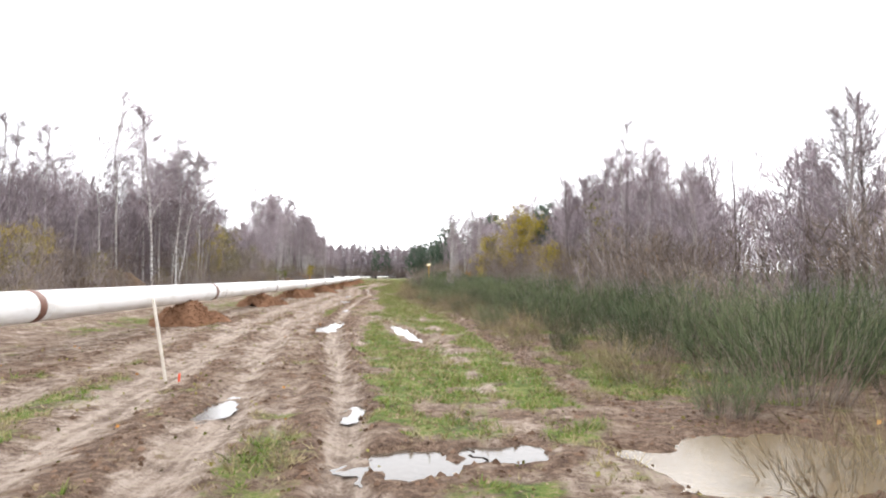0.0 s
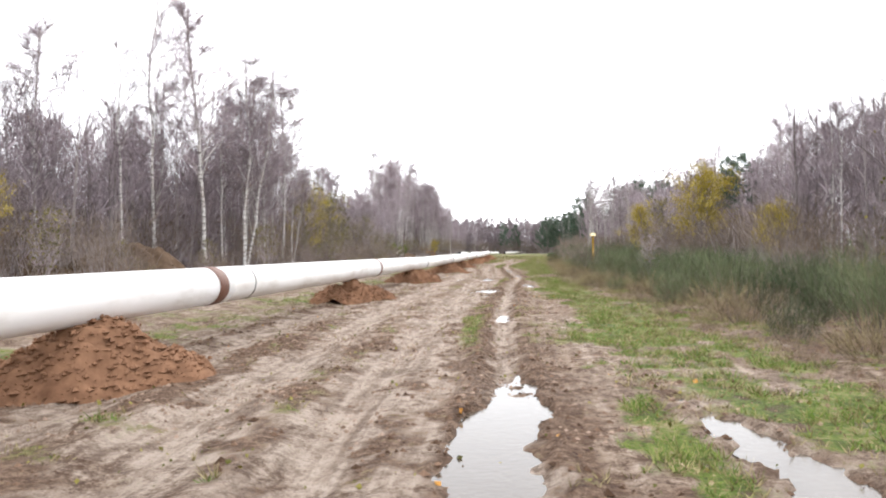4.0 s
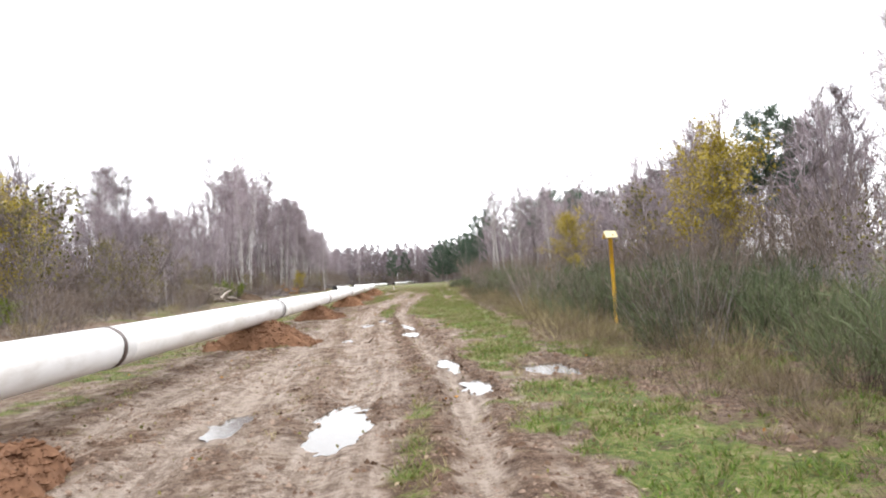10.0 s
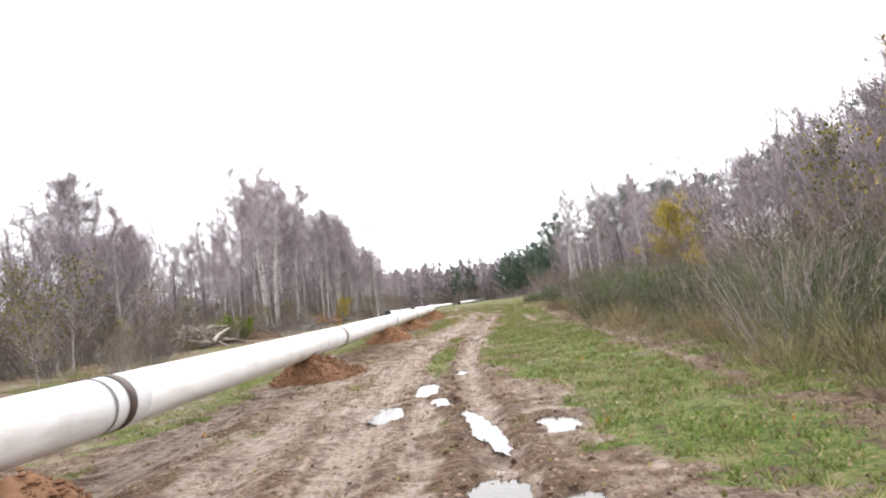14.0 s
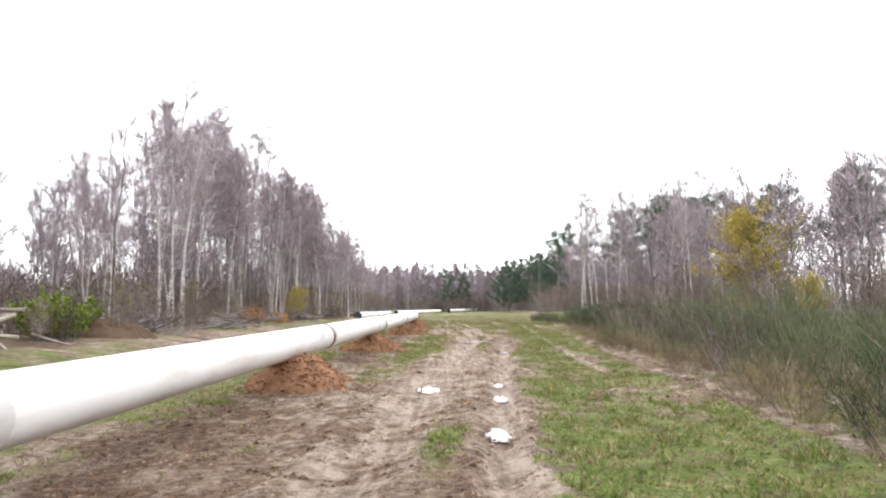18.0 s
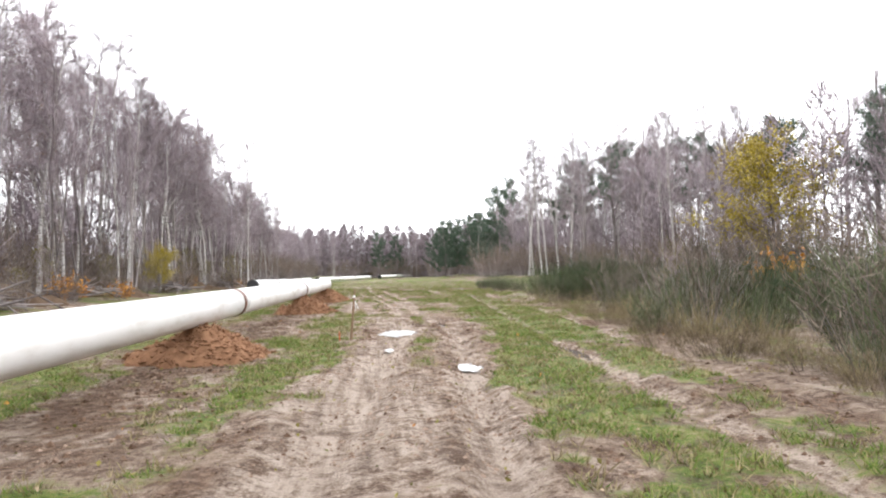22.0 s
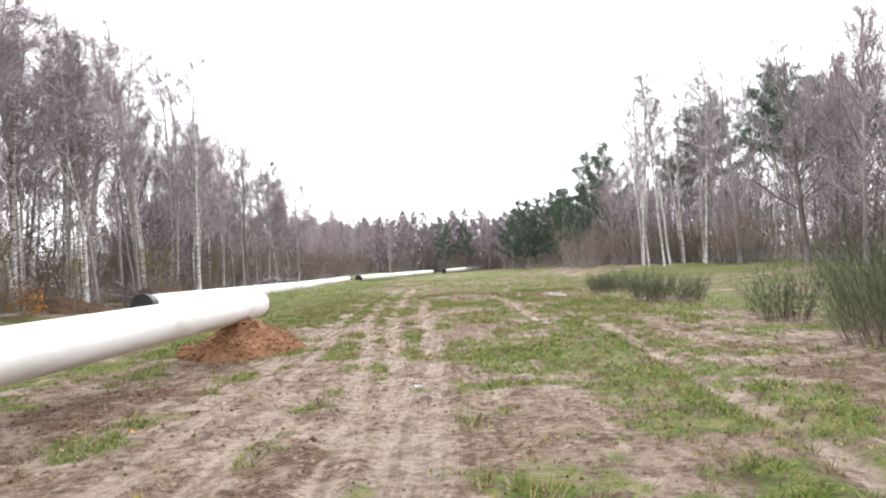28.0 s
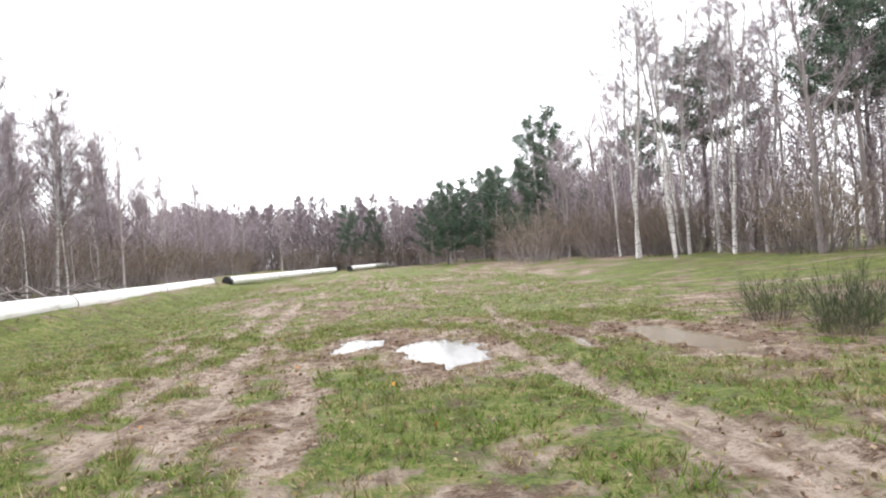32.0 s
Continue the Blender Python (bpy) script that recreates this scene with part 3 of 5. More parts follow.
def cover(x, y):
    """How grassy, how churned and how sandy the ground is, and where tyres left their tread."""
    c = np.interp(y, TRACK_Y, TRACK_X)
    edge = np.interp(y, BROOM_Y, BROOM_X)
    inner, outer = np.interp(y, VERGE_Y, VERGE_IN), np.interp(y, VERGE_Y, VERGE_OUT)
    turf = np.interp(y, TURF_Y, TURF_X)
    patch = fbm(x, y, 0.55, 41, 4) - 0.5
    big = fbm(x, y, 0.16, 47, 3) - 0.5
    speck = fbm(x, y, 1.7, 43, 3) - 0.5
    tuft = fbm(x, y, 4.2, 44, 2) - 0.5
    ways = fbm(x * 3.0, y * 0.16, 1.0, 45, 3) - 0.5
    late, mid = step(112, 140, y), step(74, 92, y)
    ragged = 0.9 * patch + 0.8 * speck
    verge = step(-0.3, 0.35, x - inner + ragged) * step(0.25, -0.45, x - outer + ragged)
    far_turf = step(0.0, 0.5, x - outer) * mid
    bank = step(-0.5, 0.15, x - outer) * (1 - far_turf) * (1 - late)
    side = step(0.5, -0.7, x - turf + 1.2 * patch) * (0.5 + 0.3 * mid)
    grass = 1.05 * verge + 0.4 * bank + 0.5 * far_turf + side + 0.85 * patch + 0.8 * big + 1.1 * speck + 0.7 * tuft - 0.06 - 0.04 * mid
    grass = np.maximum(grass, late * (0.78 + 1.2 * patch + 0.7 * big + 2.0 * speck + 0.9 * tuft + 0.8 * ways))
    worn = step(78, 92, y) * step(0.47, 0.62, fbm(x, y * 0.6, 0.42, 73, 3) + 0.25 * speck)
    grass = grass - 0.42 * worn
    # near the start the verge is broken by old tyre tracks and bare soil
    wild = (1 - step(27, 36, y)) * step(-0.2, 0.4, x - inner)
    grass = grass - wild * (0.12 - 1.5 * patch - 0.9 * speck + 0.75 * bell(x - 1.55, 0.22) + 0.6 * bell(x - 2.9, 0.3))
    under = bell(x - np.interp(y, [0, 143], [-7.2, -4.7]), 1.1) * (y < 146)
    laid = np.interp(y, [143, 161, 175, 203], [-10.0, -10.5, -11.1, -11.9])
    spill = sum(bell(x - np.interp(y, [0, 143], [-7.0, -4.7]), 1.3) * bell(y - m, 1.8) for m in MOUND_Y)
    grass = grass - 0.7 * under - 0.7 * spill
    grass = np.maximum(grass, 0.95 * step(143, 148, y) * bell(x - laid - 2.2, 1.6))
    centre = bell(x - c, 0.42) * (0.6 + 1.6 * patch + 1.2 * speck) * step(-0.15, 0.1, big)
    grass = np.maximum(grass, centre)
    grass = grass - (0.45 - 0.3 * mid) * step(-8.5, -10.5, x) * (y < 165)
    sand = 0.42 + 0.9 * (fbm(x, y, 6.0, 67, 2) - 0.5) + 0.8 * patch + 0.6 * speck + 1.1 * ways - 0.5 * bank + 0.15 * late
    churn = 0.0 - 0.35 * ways + 1.0 * (fbm(x, y, 0.7, 53, 4) - 0.5) + 1.7 * (fbm(x, y, 2.1, 57, 3) - 0.5) + 0.9 * tuft + 0.35 * under + 0.4 * worn + 0.5 * spill + 0.75 * bank - 0.12 * mid - 0.1 * late
    churn = churn - 0.4 * step(0.2, -1.2, x - c) * step(-7.0, -5.6, x) * (1 - mid) * step(30, 40, y) + 1.3 * (fbm(x, y, 6.5, 59, 2) - 0.5)
    gap = fbm(x, y, 0.35, 61, 2)
    ruts = rut_lines(y)
    for place, deep, wide, much in ruts:
        d = np.abs(x - place)
        m = much * bell(d, wide) * step(0.2, 0.42, gap + 0.14)
        grass = grass - (1.0 - 0.15 * late) * m * (0.75 + 1.2 * (gap - 0.35))
        sand = sand + (0.75 - 0.1 * late) * m
        churn = churn - 0.5 * m + (0.42 - 0.3 * mid) * much * bell(d - wide * 1.9, wide * 0.8)
    # the deep wheel rut beside the verge throws up a dark wet shoulder
    shoulder = bell(x - (c + 0.8), 0.75) * (1 - bell(x - (c + 0.8), 0.2)) * (1 - mid)
    churn, sand = churn + 0.55 * shoulder, sand - 0.3 * shoulder
    for bx, by, wide, long in BARE:
        m = bell(x - bx + 0.8 * speck, wide) * bell(y - by + 2.0 * speck, long)
        grass, churn = grass - 0.6 * m, churn + 0.45 * m
    for p in PUDDLES:
        box = (np.abs(x - p[0]) < p[2] * 2.2 + 0.6) & (np.abs(y - p[1]) < p[3] * 2 + 0.6)
        if np.any(box):
            low = step(1.9, 1.2, puddle_depth(x[box], y[box], p))
            grass[box] = grass[box] * (1 - 0.8 * low)
            churn[box] = churn[box] + 0.35 * low
    tread = 0.0
    for place, deep, wide, much in ruts:
        tread = np.maximum(tread, much * bell(np.abs(np.abs(x - place) - wide * 1.1), 0.15))
    tread = tread * step(0.36, 0.5, fbm(x, y, 0.3, 83, 2)) - np.clip(grass, 0, 1) * 0.5
    return np.clip(grass, 0, 0.9 - 0.12 * late), np.clip(churn, 0, 1), np.clip(sand, 0, 1), np.clip(tread, 0, 1)


def spread(fine, inner0, inner1, far0, far1):
    mid = np.arange(inner0, inner1 + 1e-6, fine)
    out = []
    for start, end, sign in ((inner1, far1, 1), (inner0, far0, -1)):
        s, q = fine, start
        side = []
        while (q - end) * sign < 0:
            s *= 1.16
            q = q + sign * s
            side.append(q)
        out.append(np.array(side))
    return np.concatenate([out[1][::-1], mid, out[0]])


def build_ground():
    gx, gy = spread(0.075, -8.5, 6.0, -900, 900), spread(0.125, 3, 172, -400, 1400)
    X, Y = np.meshgrid(gx, gy)
    Z = height(X, Y)
    me = bpy.data.meshes.new("ground")
    nx, ny = len(gx), len(gy)
    co = np.stack([X, Y, Z], -1).reshape(-1)
    i = (np.arange(ny - 1)[:, None] * nx + np.arange(nx - 1)[None]).reshape(-1)
    quads = np.stack([i, i + 1, i + 1 + nx, i + nx], 1).reshape(-1)
    me.vertices.add(nx * ny)
    me.vertices.foreach_set("co", co)
    me.loops.add(len(quads))
    me.loops.foreach_set("vertex_index", quads)
    me.polygons.add(len(i))
    me.polygons.foreach_set("loop_start", np.arange(len(i)) * 4)
    me.update(calc_edges=True)
    g, c, s, w = cover(X, Y)
    col = me.color_attributes.new("cover", "FLOAT_COLOR", "POINT")
    col.data.foreach_set("color", np.stack([g, c, s, w], -1).reshape(-1))
    me.polygons.foreach_set("use_smooth", np.ones(len(i), bool))
    me.materials.append(M_GROUND)
    me.update()
    ob = new("ground", me)
    return tagged(ob, "rutted sandy mud track with churned earth and patchy green grass", "ground", kind="structure")


build_ground()


def build_puddle(p, k_own):
    cx, cy, rx, ry, lean, muddy = p
    n = 90
    a = np.arange(n) * 2 * np.pi / n
    q = np.arange(0.22, 1.9, 0.03)[:, None]
    u, v = q * np.cos(a) * rx, q * np.sin(a) * ry
    inside = puddle_depth(cx + u + lean * v, cy + v, p) < 1.2
    for other in PUDDLES[:k_own]:
        if abs(other[1] - cy) < 2 * (other[3] + ry) and abs(other[0] - cx) < 2 * (other[2] + rx):
            inside &= puddle_depth(cx + u + lean * v, cy + v, other) > 1.26
    r = 0.2 + 0.03 * np.logical_and.accumulate(inside, 0).sum(0)
    u, v = r * np.cos(a) * rx, r * np.sin(a) * ry
    s = Shape()
    zz = -0.037 + 0.005 * (k_own % 3)
    rings = [(f, np.stack([cx + f * (u + lean * v), cy + f * v, np.full(n, zz)], -1)) for f in (0.5, 1.0)]
    pts = np.concatenate([[[cx, cy, zz]], rings[0][1], rings[1][1]])
    faces = [(0, 1 + k, 1 + (k + 1) % n) for k in range(n)]
    faces += [(1 + k, 1 + n + k, 1 + n + (k + 1) % n, 1 + (k + 1) % n) for k in range(n)]
    s.add(pts, faces)
    ob = new("puddle", s.mesh("puddle", M_MUDWATER if muddy else M_WATER))
    tagged(ob, "shallow muddy brown puddle at the edge of the track" if muddy else "rain puddle in a wheel rut mirroring the white sky", "puddle", "puddles", "structure")


for k, p in enumerate(PUDDLES):
    build_puddle(p, k)

# ---- the pipeline ----
R_PIPE = 0.335
SPAN = [(-7.85, -12.0, 1.1), (-7.62, 2.4, 1.1), (-7.42, 16.6, 1.08), (-7.05, 31.2, 1.03), (-6.88, 46.9, 0.96), (-6.62, 61.5, 0.88), (-6.1, 75.0, 0.91), (-5.9, 90.4, 0.88), (-5.52, 105.2, 0.92), (-5.23, 118.2, 0.94), (-5.04, 131.0, 0.94), (-4.92, 142.8, 0.97)]


def pipe_piece(parent, a, b, open_end=False):
    a, b = np.array(a), np.array(b)
    s = Shape()
    s.tube([a, (a + b) / 2, b], [R_PIPE] * 3, 48, caps=not open_end)
    part("pipe_section", s, M_PIPE, parent, smooth=True)


def ring_at(parent, name, a, b, at, long, r, material, label=""):
    a, b = np.array(a), np.array(b)
    d = (b - a) / np.linalg.norm(b - a)
    c = a + d * at
    s = Shape()
    s.tube([c - d * long / 2, c - d * long * 0.47, c + d * long * 0.47, c + d * long / 2], [r - 0.006, r, r, r - 0.006], 48, caps=False)
    return part(name, s, material, parent, label, smooth=True)


def disc_at(parent, name, a, b, at, outer, inner, material, label=""):
    """A flat ring or, with no inner radius, a flat disc across the pipe."""
    a, b = np.array(a), np.array(b)
    d = (b - a) / np.linalg.norm(b - a)
    side = np.cross(d, (0, 0, 1.0))
    up = np.cross(side, d)
    t = np.arange(48)[:, None] * 2 * np.pi / 48
    c = a + d * at
    s = Shape()
    s.add(np.concatenate([c + r * (np.cos(t) * side + np.sin(t) * up) for r in (outer, max(inner, 0.001))]), [(k, (k + 1) % 48, 48 + (k + 1) % 48, 48 + k) for k in range(48)])
    part(name, s, material, parent, label)


def build_main_string():
    root = thing("pipeline", "long white coated gas pipeline string resting on spoil mounds", "pipeline")
    for k in range(len(SPAN) - 1):
        a, b = SPAN[k], SPAN[k + 1]
        pipe_piece(root, a, b, k == len(SPAN) - 2)
        if k:
            ring_at(root, "joint_sleeve", a, b, -0.5, {3: 0.42, 5: 0.2, 6: 0.2}.get(k, 0.32), R_PIPE + 0.012, M_SLEEVE if k not in (5, 6) else M_DARKSLEEVE, "rust-brown sleeve over the weld" if k not in (5, 6) else "dark brown sleeve over the weld")
        if k in (3, 6, 10):
            ring_at(root, "seam_ring", a, b, (1.1, -0.9)[k == 6], 0.05, R_PIPE + 0.006, M_RING)
    a, b = SPAN[-2], SPAN[-1]
    length = math.dist(a, b)
    ring_at(root, "pipe_lining", a, b, length - 0.75, 1.5, R_PIPE - 0.03, M_STEEL, "dark steel inside of the open pipe end")
    ring_at(root, "end_rim", a, b, length - 0.02, 0.1, R_PIPE + 0.01, M_STEEL, "bare grey steel rim at the pipe end")
    disc_at(root, "end_face", a, b, length + 0.031, R_PIPE + 0.006, R_PIPE - 0.032, M_STEEL)
    # black disc added inside the open pipe, standing in for its dark depth
    disc_at(root, "inner_bulkhead", a, b, length - 1.4, R_PIPE - 0.031, 0, M_BLACK)


build_main_string()


def build_laid_string(points, label):
    root = thing("pipeline", label, "pipeline")
    for k, (a, b) in enumerate(zip(points[:-1], points[1:])):
        pipe_piece(root, a, b)
        if k:
            ring_at(root, "joint_sleeve", a, b, 0.0, 0.14, R_PIPE + 0.012, M_RING, "grey sleeve over the weld")
    for a, b in ((points[1], points[0]), (points[-2], points[-1])):
        length = math.dist(a, b)
        ring_at(root, "end_cap", a, b, length + 0.08, 0.5, R_PIPE + 0.035, M_BLACK, "black plastic end cap")
        disc_at(root, "cap_disc", a, b, length + 0.31, R_PIPE + 0.03, 0, M_BLACK)


build_laid_string([(-10.1, 148.4, 0.92), (-10.5, 161.5, 0.82), (-11.1, 175.0, 0.7), (-11.6, 189.0, 0.64), (-11.9, 203.5, 0.62)], "white coated pipe string lying along the trees with black capped ends")
build_laid_string([(-11.0, 205.5, 0.62), (-9.0, 219.5, 0.55), (-6.8, 233.0, 0.5), (-4.5, 246.0, 0.45)], "farther white pipe string beyond a black collar")
build_laid_string([(-2.5, 248.0, 0.45), (1.0, 262.0, 0.45), (5.0, 276.0, 0.45)], "distant white pipe string at the end of the clearing")


def build_spoil(x, y, wide, deep, high, seed, label, material, name="spoil_mound", category="earth mound", clods=3200, group="mounds under the pipe"):
    rng = np.random.default_rng(seed)
    n = 64
    g = np.linspace(-1.15, 1.15, n)
    U, V = np.meshgrid(g, g)
    r = np.sqrt(U * U + V * V) + 0.85 * (fbm(U + seed, V, 1.6, seed, 3) - 0.5)
    top = np.clip(1 - r, 0, 1) ** 0.75
    base = height(x + U * wide, y + V * deep)
    lump = fbm(U * 3 + seed, V * 3, 1.6, seed + 5, 4)
    ridge = np.abs(fbm(U + seed * 3, V, 4.5, seed + 9, 3) - 0.5) * 2
    Z = base - 0.06 + np.minimum(top * high * (0.55 + 0.9 * lump), high) + (0.12 * (0.5 - ridge) + 0.13 * (fbm(U + seed, V * 1.1, 6.5, seed + 2, 3) - 0.5)) * np.clip(top * 4, 0, 1) - 0.05 * (r > 1)
    s = Shape()
    P = np.stack([x + U * wide, y + V * deep, Z], -1).reshape(-1, 3)
    keep = (r < 1.25)
    f = [(j * n + i, j * n + i + 1, (j + 1) * n + i + 1, (j + 1) * n + i) for j in range(n - 1) for i in range(n - 1) if keep[j, i]]
    s.add(P, f)
    root = thing(name, label, category, group)
    part("earth_body", s, material, root, smooth=True)
    k = rng.integers(0, n * n, clods * 3)
    k = k[(r.reshape(-1)[k] < 1.15)][:clods]
    c = Shape()
    c.lumps(P[k] + rng.normal(0, 0.02, (len(k), 3)) + (0, 0, 0.01), 0.012 + 0.055 * rng.uniform(0, 1, len(k)) ** 3, rng)
    part("crumb_layer", c, material, root, kind="stuff")


for k, (y, high) in enumerate(zip(MOUND_Y, [0.78, 0.78, 0.72, 0.66, 0.66, 0.64, 0.66, 0.66, 0.68, 0.74])):
    x = float(np.interp(y, [q[1] for q in SPAN], [q[0] for q in SPAN]))
    build_spoil(x + 0.25, y, 1.5 if y < 75 else 1.3, 1.5 if y < 75 else 1.35, high, 100 + k, "red-brown spoil mound of crumbled clods propping up the pipe", M_MOUND if y < 95 else M_ORANGESOIL)

# ---- trees and shrubs ----


def wobbly(rng, foot, top, n, bend):
    t = np.linspace(0, 1, n)[:, None]
    p = np.array(foot) * (1 - t) + np.array(top) * t
    off = np.cumsum(rng.normal(0, bend, (n, 3)), 0) * [1, 1, 0.15]
    return p + off * np.linspace(0, 1, n)[:, None] ** 0.8


def along(path, t):
    k = np.linspace(0, 1, len(path))
    return np.stack([np.interp(t, k, path[:, i]) for i in range(3)], -1)


def tree(name, label, category, seed, tall, girth, bark, clear=0.25, limbs=24, reach=0.2, rise=(0.5, 1.5), twigs=1700, twig_len=(0.35, 1.0), droop=0.0, twig_mat=None,
         stems=1, leaf=None, lean=0.02, group="trees", taper=0.2, width=0.0115, spread_=0.32):
    """A bare or thinly leaved tree: a tapering stem or several, limbs, branches and a wide crown of fine twigs."""
    rng = np.random.default_rng(seed)
    root = thing(name, label, category, group)
    trunk, limb, crown = Shape(), Shape(), Shape()
    base, way, size = [], [], []
    each = max(6, limbs // stems)
    for s in range(stems):
        a = rng.uniform(0, 6.28)
        h = tall * (1 if s == 0 else rng.uniform(0.75, 0.95))
        foot = (0.12 * s * math.cos(a), 0.12 * s * math.sin(a), 0)
        off = lean * h + (0.12 * h if s else 0)
        path = wobbly(rng, foot, (foot[0] + off * math.cos(a), foot[1] + off * math.sin(a), h), 9, 0.012 * tall)
        g = girth * (1 if s == 0 else 0.75)
        trunk.tube(path, g * (np.linspace(1, taper, 9) ** 0.9), 7)
        for k in range(each):
            t = clear + (0.97 - clear) * ((k + rng.uniform(0, 1)) / each)
            p = along(path, np.array([t]))[0]
            b = rng.uniform(0, 6.28)
            shape = math.sin(math.pi * min(1, (t - clear) / (1 - clear) * 0.72 + 0.28)) ** 0.8
            ln = tall * reach * (0.2 + shape) * rng.uniform(0.6, 1.15)
            d = np.array([math.cos(b), math.sin(b), rng.uniform(*rise)])
            d /= np.linalg.norm(d)
            q = np.stack([p, p + d * ln * 0.5 + (0, 0, 0.05 * ln), p + d * ln + (0, 0, (0.14 - droop) * ln)])
            q[1:] += rng.normal(0, 0.06 * ln, (2, 3))
            r0 = max(0.013, g * (0.38 - 0.25 * t))
            limb.tube(q, [r0, r0 * 0.7, r0 * 0.4], 4, caps=False)
            n2 = 7
            t2 = rng.uniform(0.25, 1.0, n2)
            b2 = along(q, t2)
            w2 = d[None] * 0.8 + rng.normal(0, 0.55, (n2, 3)) + [0, 0, 0.25]
            w2 /= np.linalg.norm(w2, axis=1, keepdims=True)
            l2 = ln * rng.uniform(0.3, 0.65, n2)
            crown.spikes(b2, w2, l2, 0.009 + r0 * 0.12)
            m = max(6, int(twigs / (each * stems)))
            j = rng.integers(0, n2, m)
            at = b2[j] + w2[j] * (l2[j] * rng.uniform(0.1, 1.0, m))[:, None]
            own = rng.uniform(0, 1, m) < 0.4
            at[own] = along(q, rng.uniform(0.3, 1.0, own.sum()))
            base.append(at)
            way.append(w2[j] * 0.9 + rng.normal(0, spread_, (m, 3)) + [0, 0, 0.6 - droop * 2.8])
            size.append(rng.uniform(*twig_len, m))
        m = twigs // 8
        tt = rng.uniform(max(clear, 0.5), 1.0, m)
        base.append(along(path, tt))
        way.append(rng.normal(0, 0.5, (m, 3)) + [0, 0, 0.9])
        size.append(rng.uniform(*twig_len, m))
    base, way, size = np.concatenate(base), np.concatenate(way), np.concatenate(size)
    crown.ribbons(base, way, size, width)
    w = way / np.linalg.norm(way, axis=1, keepdims=True)
    part("trunk", trunk, bark, root, smooth=True)
    part("branch_crown", limb, bark, root, smooth=True, kind="stuff")
    part("crown", crown, twig_mat or M_TWIG, root, kind="stuff")
    if leaf:
        mat_, count, z = leaf
        k = rng.integers(0, len(base), count)
        at = base[k] + w[k] * size[k][:, None] * rng.uniform(0.2, 1.1, count)[:, None] + rng.normal(0, 0.08, (count, 3))
        lv = Shape()
        lv.leaves(at, z, rng)
        part("foliage", lv, mat_, root, kind="stuff")
    return root


def pine(seed, tall, clear, label):
    rng = np.random.default_rng(seed)
    root = thing("pine_tree", label, "pine tree", "pines")
    trunk, limb, needles = Shape(), Shape(), Shape()
    path = wobbly(rng, (0, 0, 0), (0.02 * tall, 0, tall), 8, 0.008 * tall)
    trunk.tube(path, 0.013 * tall * np.linspace(1, 0.12, 8), 7)
    base, way, size = [], [], []
    for k in range(50):
        t = clear + (0.99 - clear) * (k + rng.uniform(0, 1)) / 50
        p = along(path, np.array([t]))[0]
        b = rng.uniform(0, 6.28)
        ln = tall * 0.3 * (1.05 - (t - clear) / (1 - clear)) ** 0.6 * rng.uniform(0.5, 1.1) + 0.25
        d = np.array([math.cos(b), math.sin(b), rng.uniform(0.0, 0.5)])
        q = np.stack([p, p + d * ln * 0.55, p + d * ln + (0, 0, 0.15 * ln)])
        limb.tube(q, [0.045, 0.03, 0.01], 4, caps=False)
        for c in along(q, rng.uniform(0.25, 1.0, max(4, int(ln * 5)))):
            m = 20
            base.append(np.repeat(c[None], m, 0) + rng.normal(0, 0.17, (m, 3)))
            way.append(rng.normal(0, 1, (m, 3)) + [0, 0, 0.8])
            size.append(rng.uniform(0.16, 0.4, m))
    needles.ribbons(np.concatenate(base), np.concatenate(way), np.concatenate(size), 0.07)
    part("trunk", trunk, M_BARK, root, smooth=True)
    part("branch_crown", limb, M_BARK, root, smooth=True, kind="stuff")
    part("crown", needles, M_NEEDLE, root, kind="stuff")
    return root


def shrub(name, label, category, seed, wide, tall, count, material, group, stem_mat=None, thin=0.011, fan=0.5, leaf=None, twiggy=0.7):
    """A shrub of whips that fan out from the ground and fork."""
    rng = np.random.default_rng(seed)
    root = thing(name, label, category, group)
    n0 = max(40, count // 12)
    a, r = rng.uniform(0, 6.28, n0), wide * np.sqrt(rng.uniform(0, 1, n0)) * 0.6
    foot = np.stack([r * np.cos(a), r * np.sin(a), np.zeros(n0)], -1)
    d = np.stack([np.cos(a) * fan * r / wide * 1.6, np.sin(a) * fan * r / wide * 1.6, np.ones(n0)], -1) + rng.normal(0, 0.2, (n0, 3))
    d /= np.linalg.norm(d, axis=1, keepdims=True)
    ln = tall * rng.uniform(0.5, 1.0, n0) * (1.08 - 0.45 * (r / wide) ** 2)
    stems = Shape()
    stems.ribbons(foot, d, ln, thin * 2)
    k = rng.integers(0, n0, count)
    t = rng.uniform(0.12, 0.95, count) ** 0.8
    b = foot[k] + d[k] * (ln[k] * t)[:, None] + rng.normal(0, 0.05 * wide, (count, 3)) * [1, 1, 0.5]
    w = d[k] + rng.normal(0, 0.5 * twiggy, (count, 3)) + [0, 0, 0.1]
    z = tall * rng.uniform(0.1, 0.3, count)
    fork = Shape()
    fork.ribbons(b, w, z, thin * 1.5)
    part("stem", stems, stem_mat or material, root, kind="stuff")
    part("crown", fork, material, root, kind="stuff")
    if leaf:
        mat_, m, q = leaf
        j = rng.integers(0, len(b), m)
        u = w / np.linalg.norm(w, axis=1, keepdims=True)
        at = b[j] + u[j] * (z[j] * rng.uniform(0.1, 1.1, m))[:, None] + rng.normal(0, 0.06, (m, 3))
        lv = Shape()
        lv.leaves(at, q, rng)
        part("foliage", lv, mat_, root, kind="stuff")
    return root


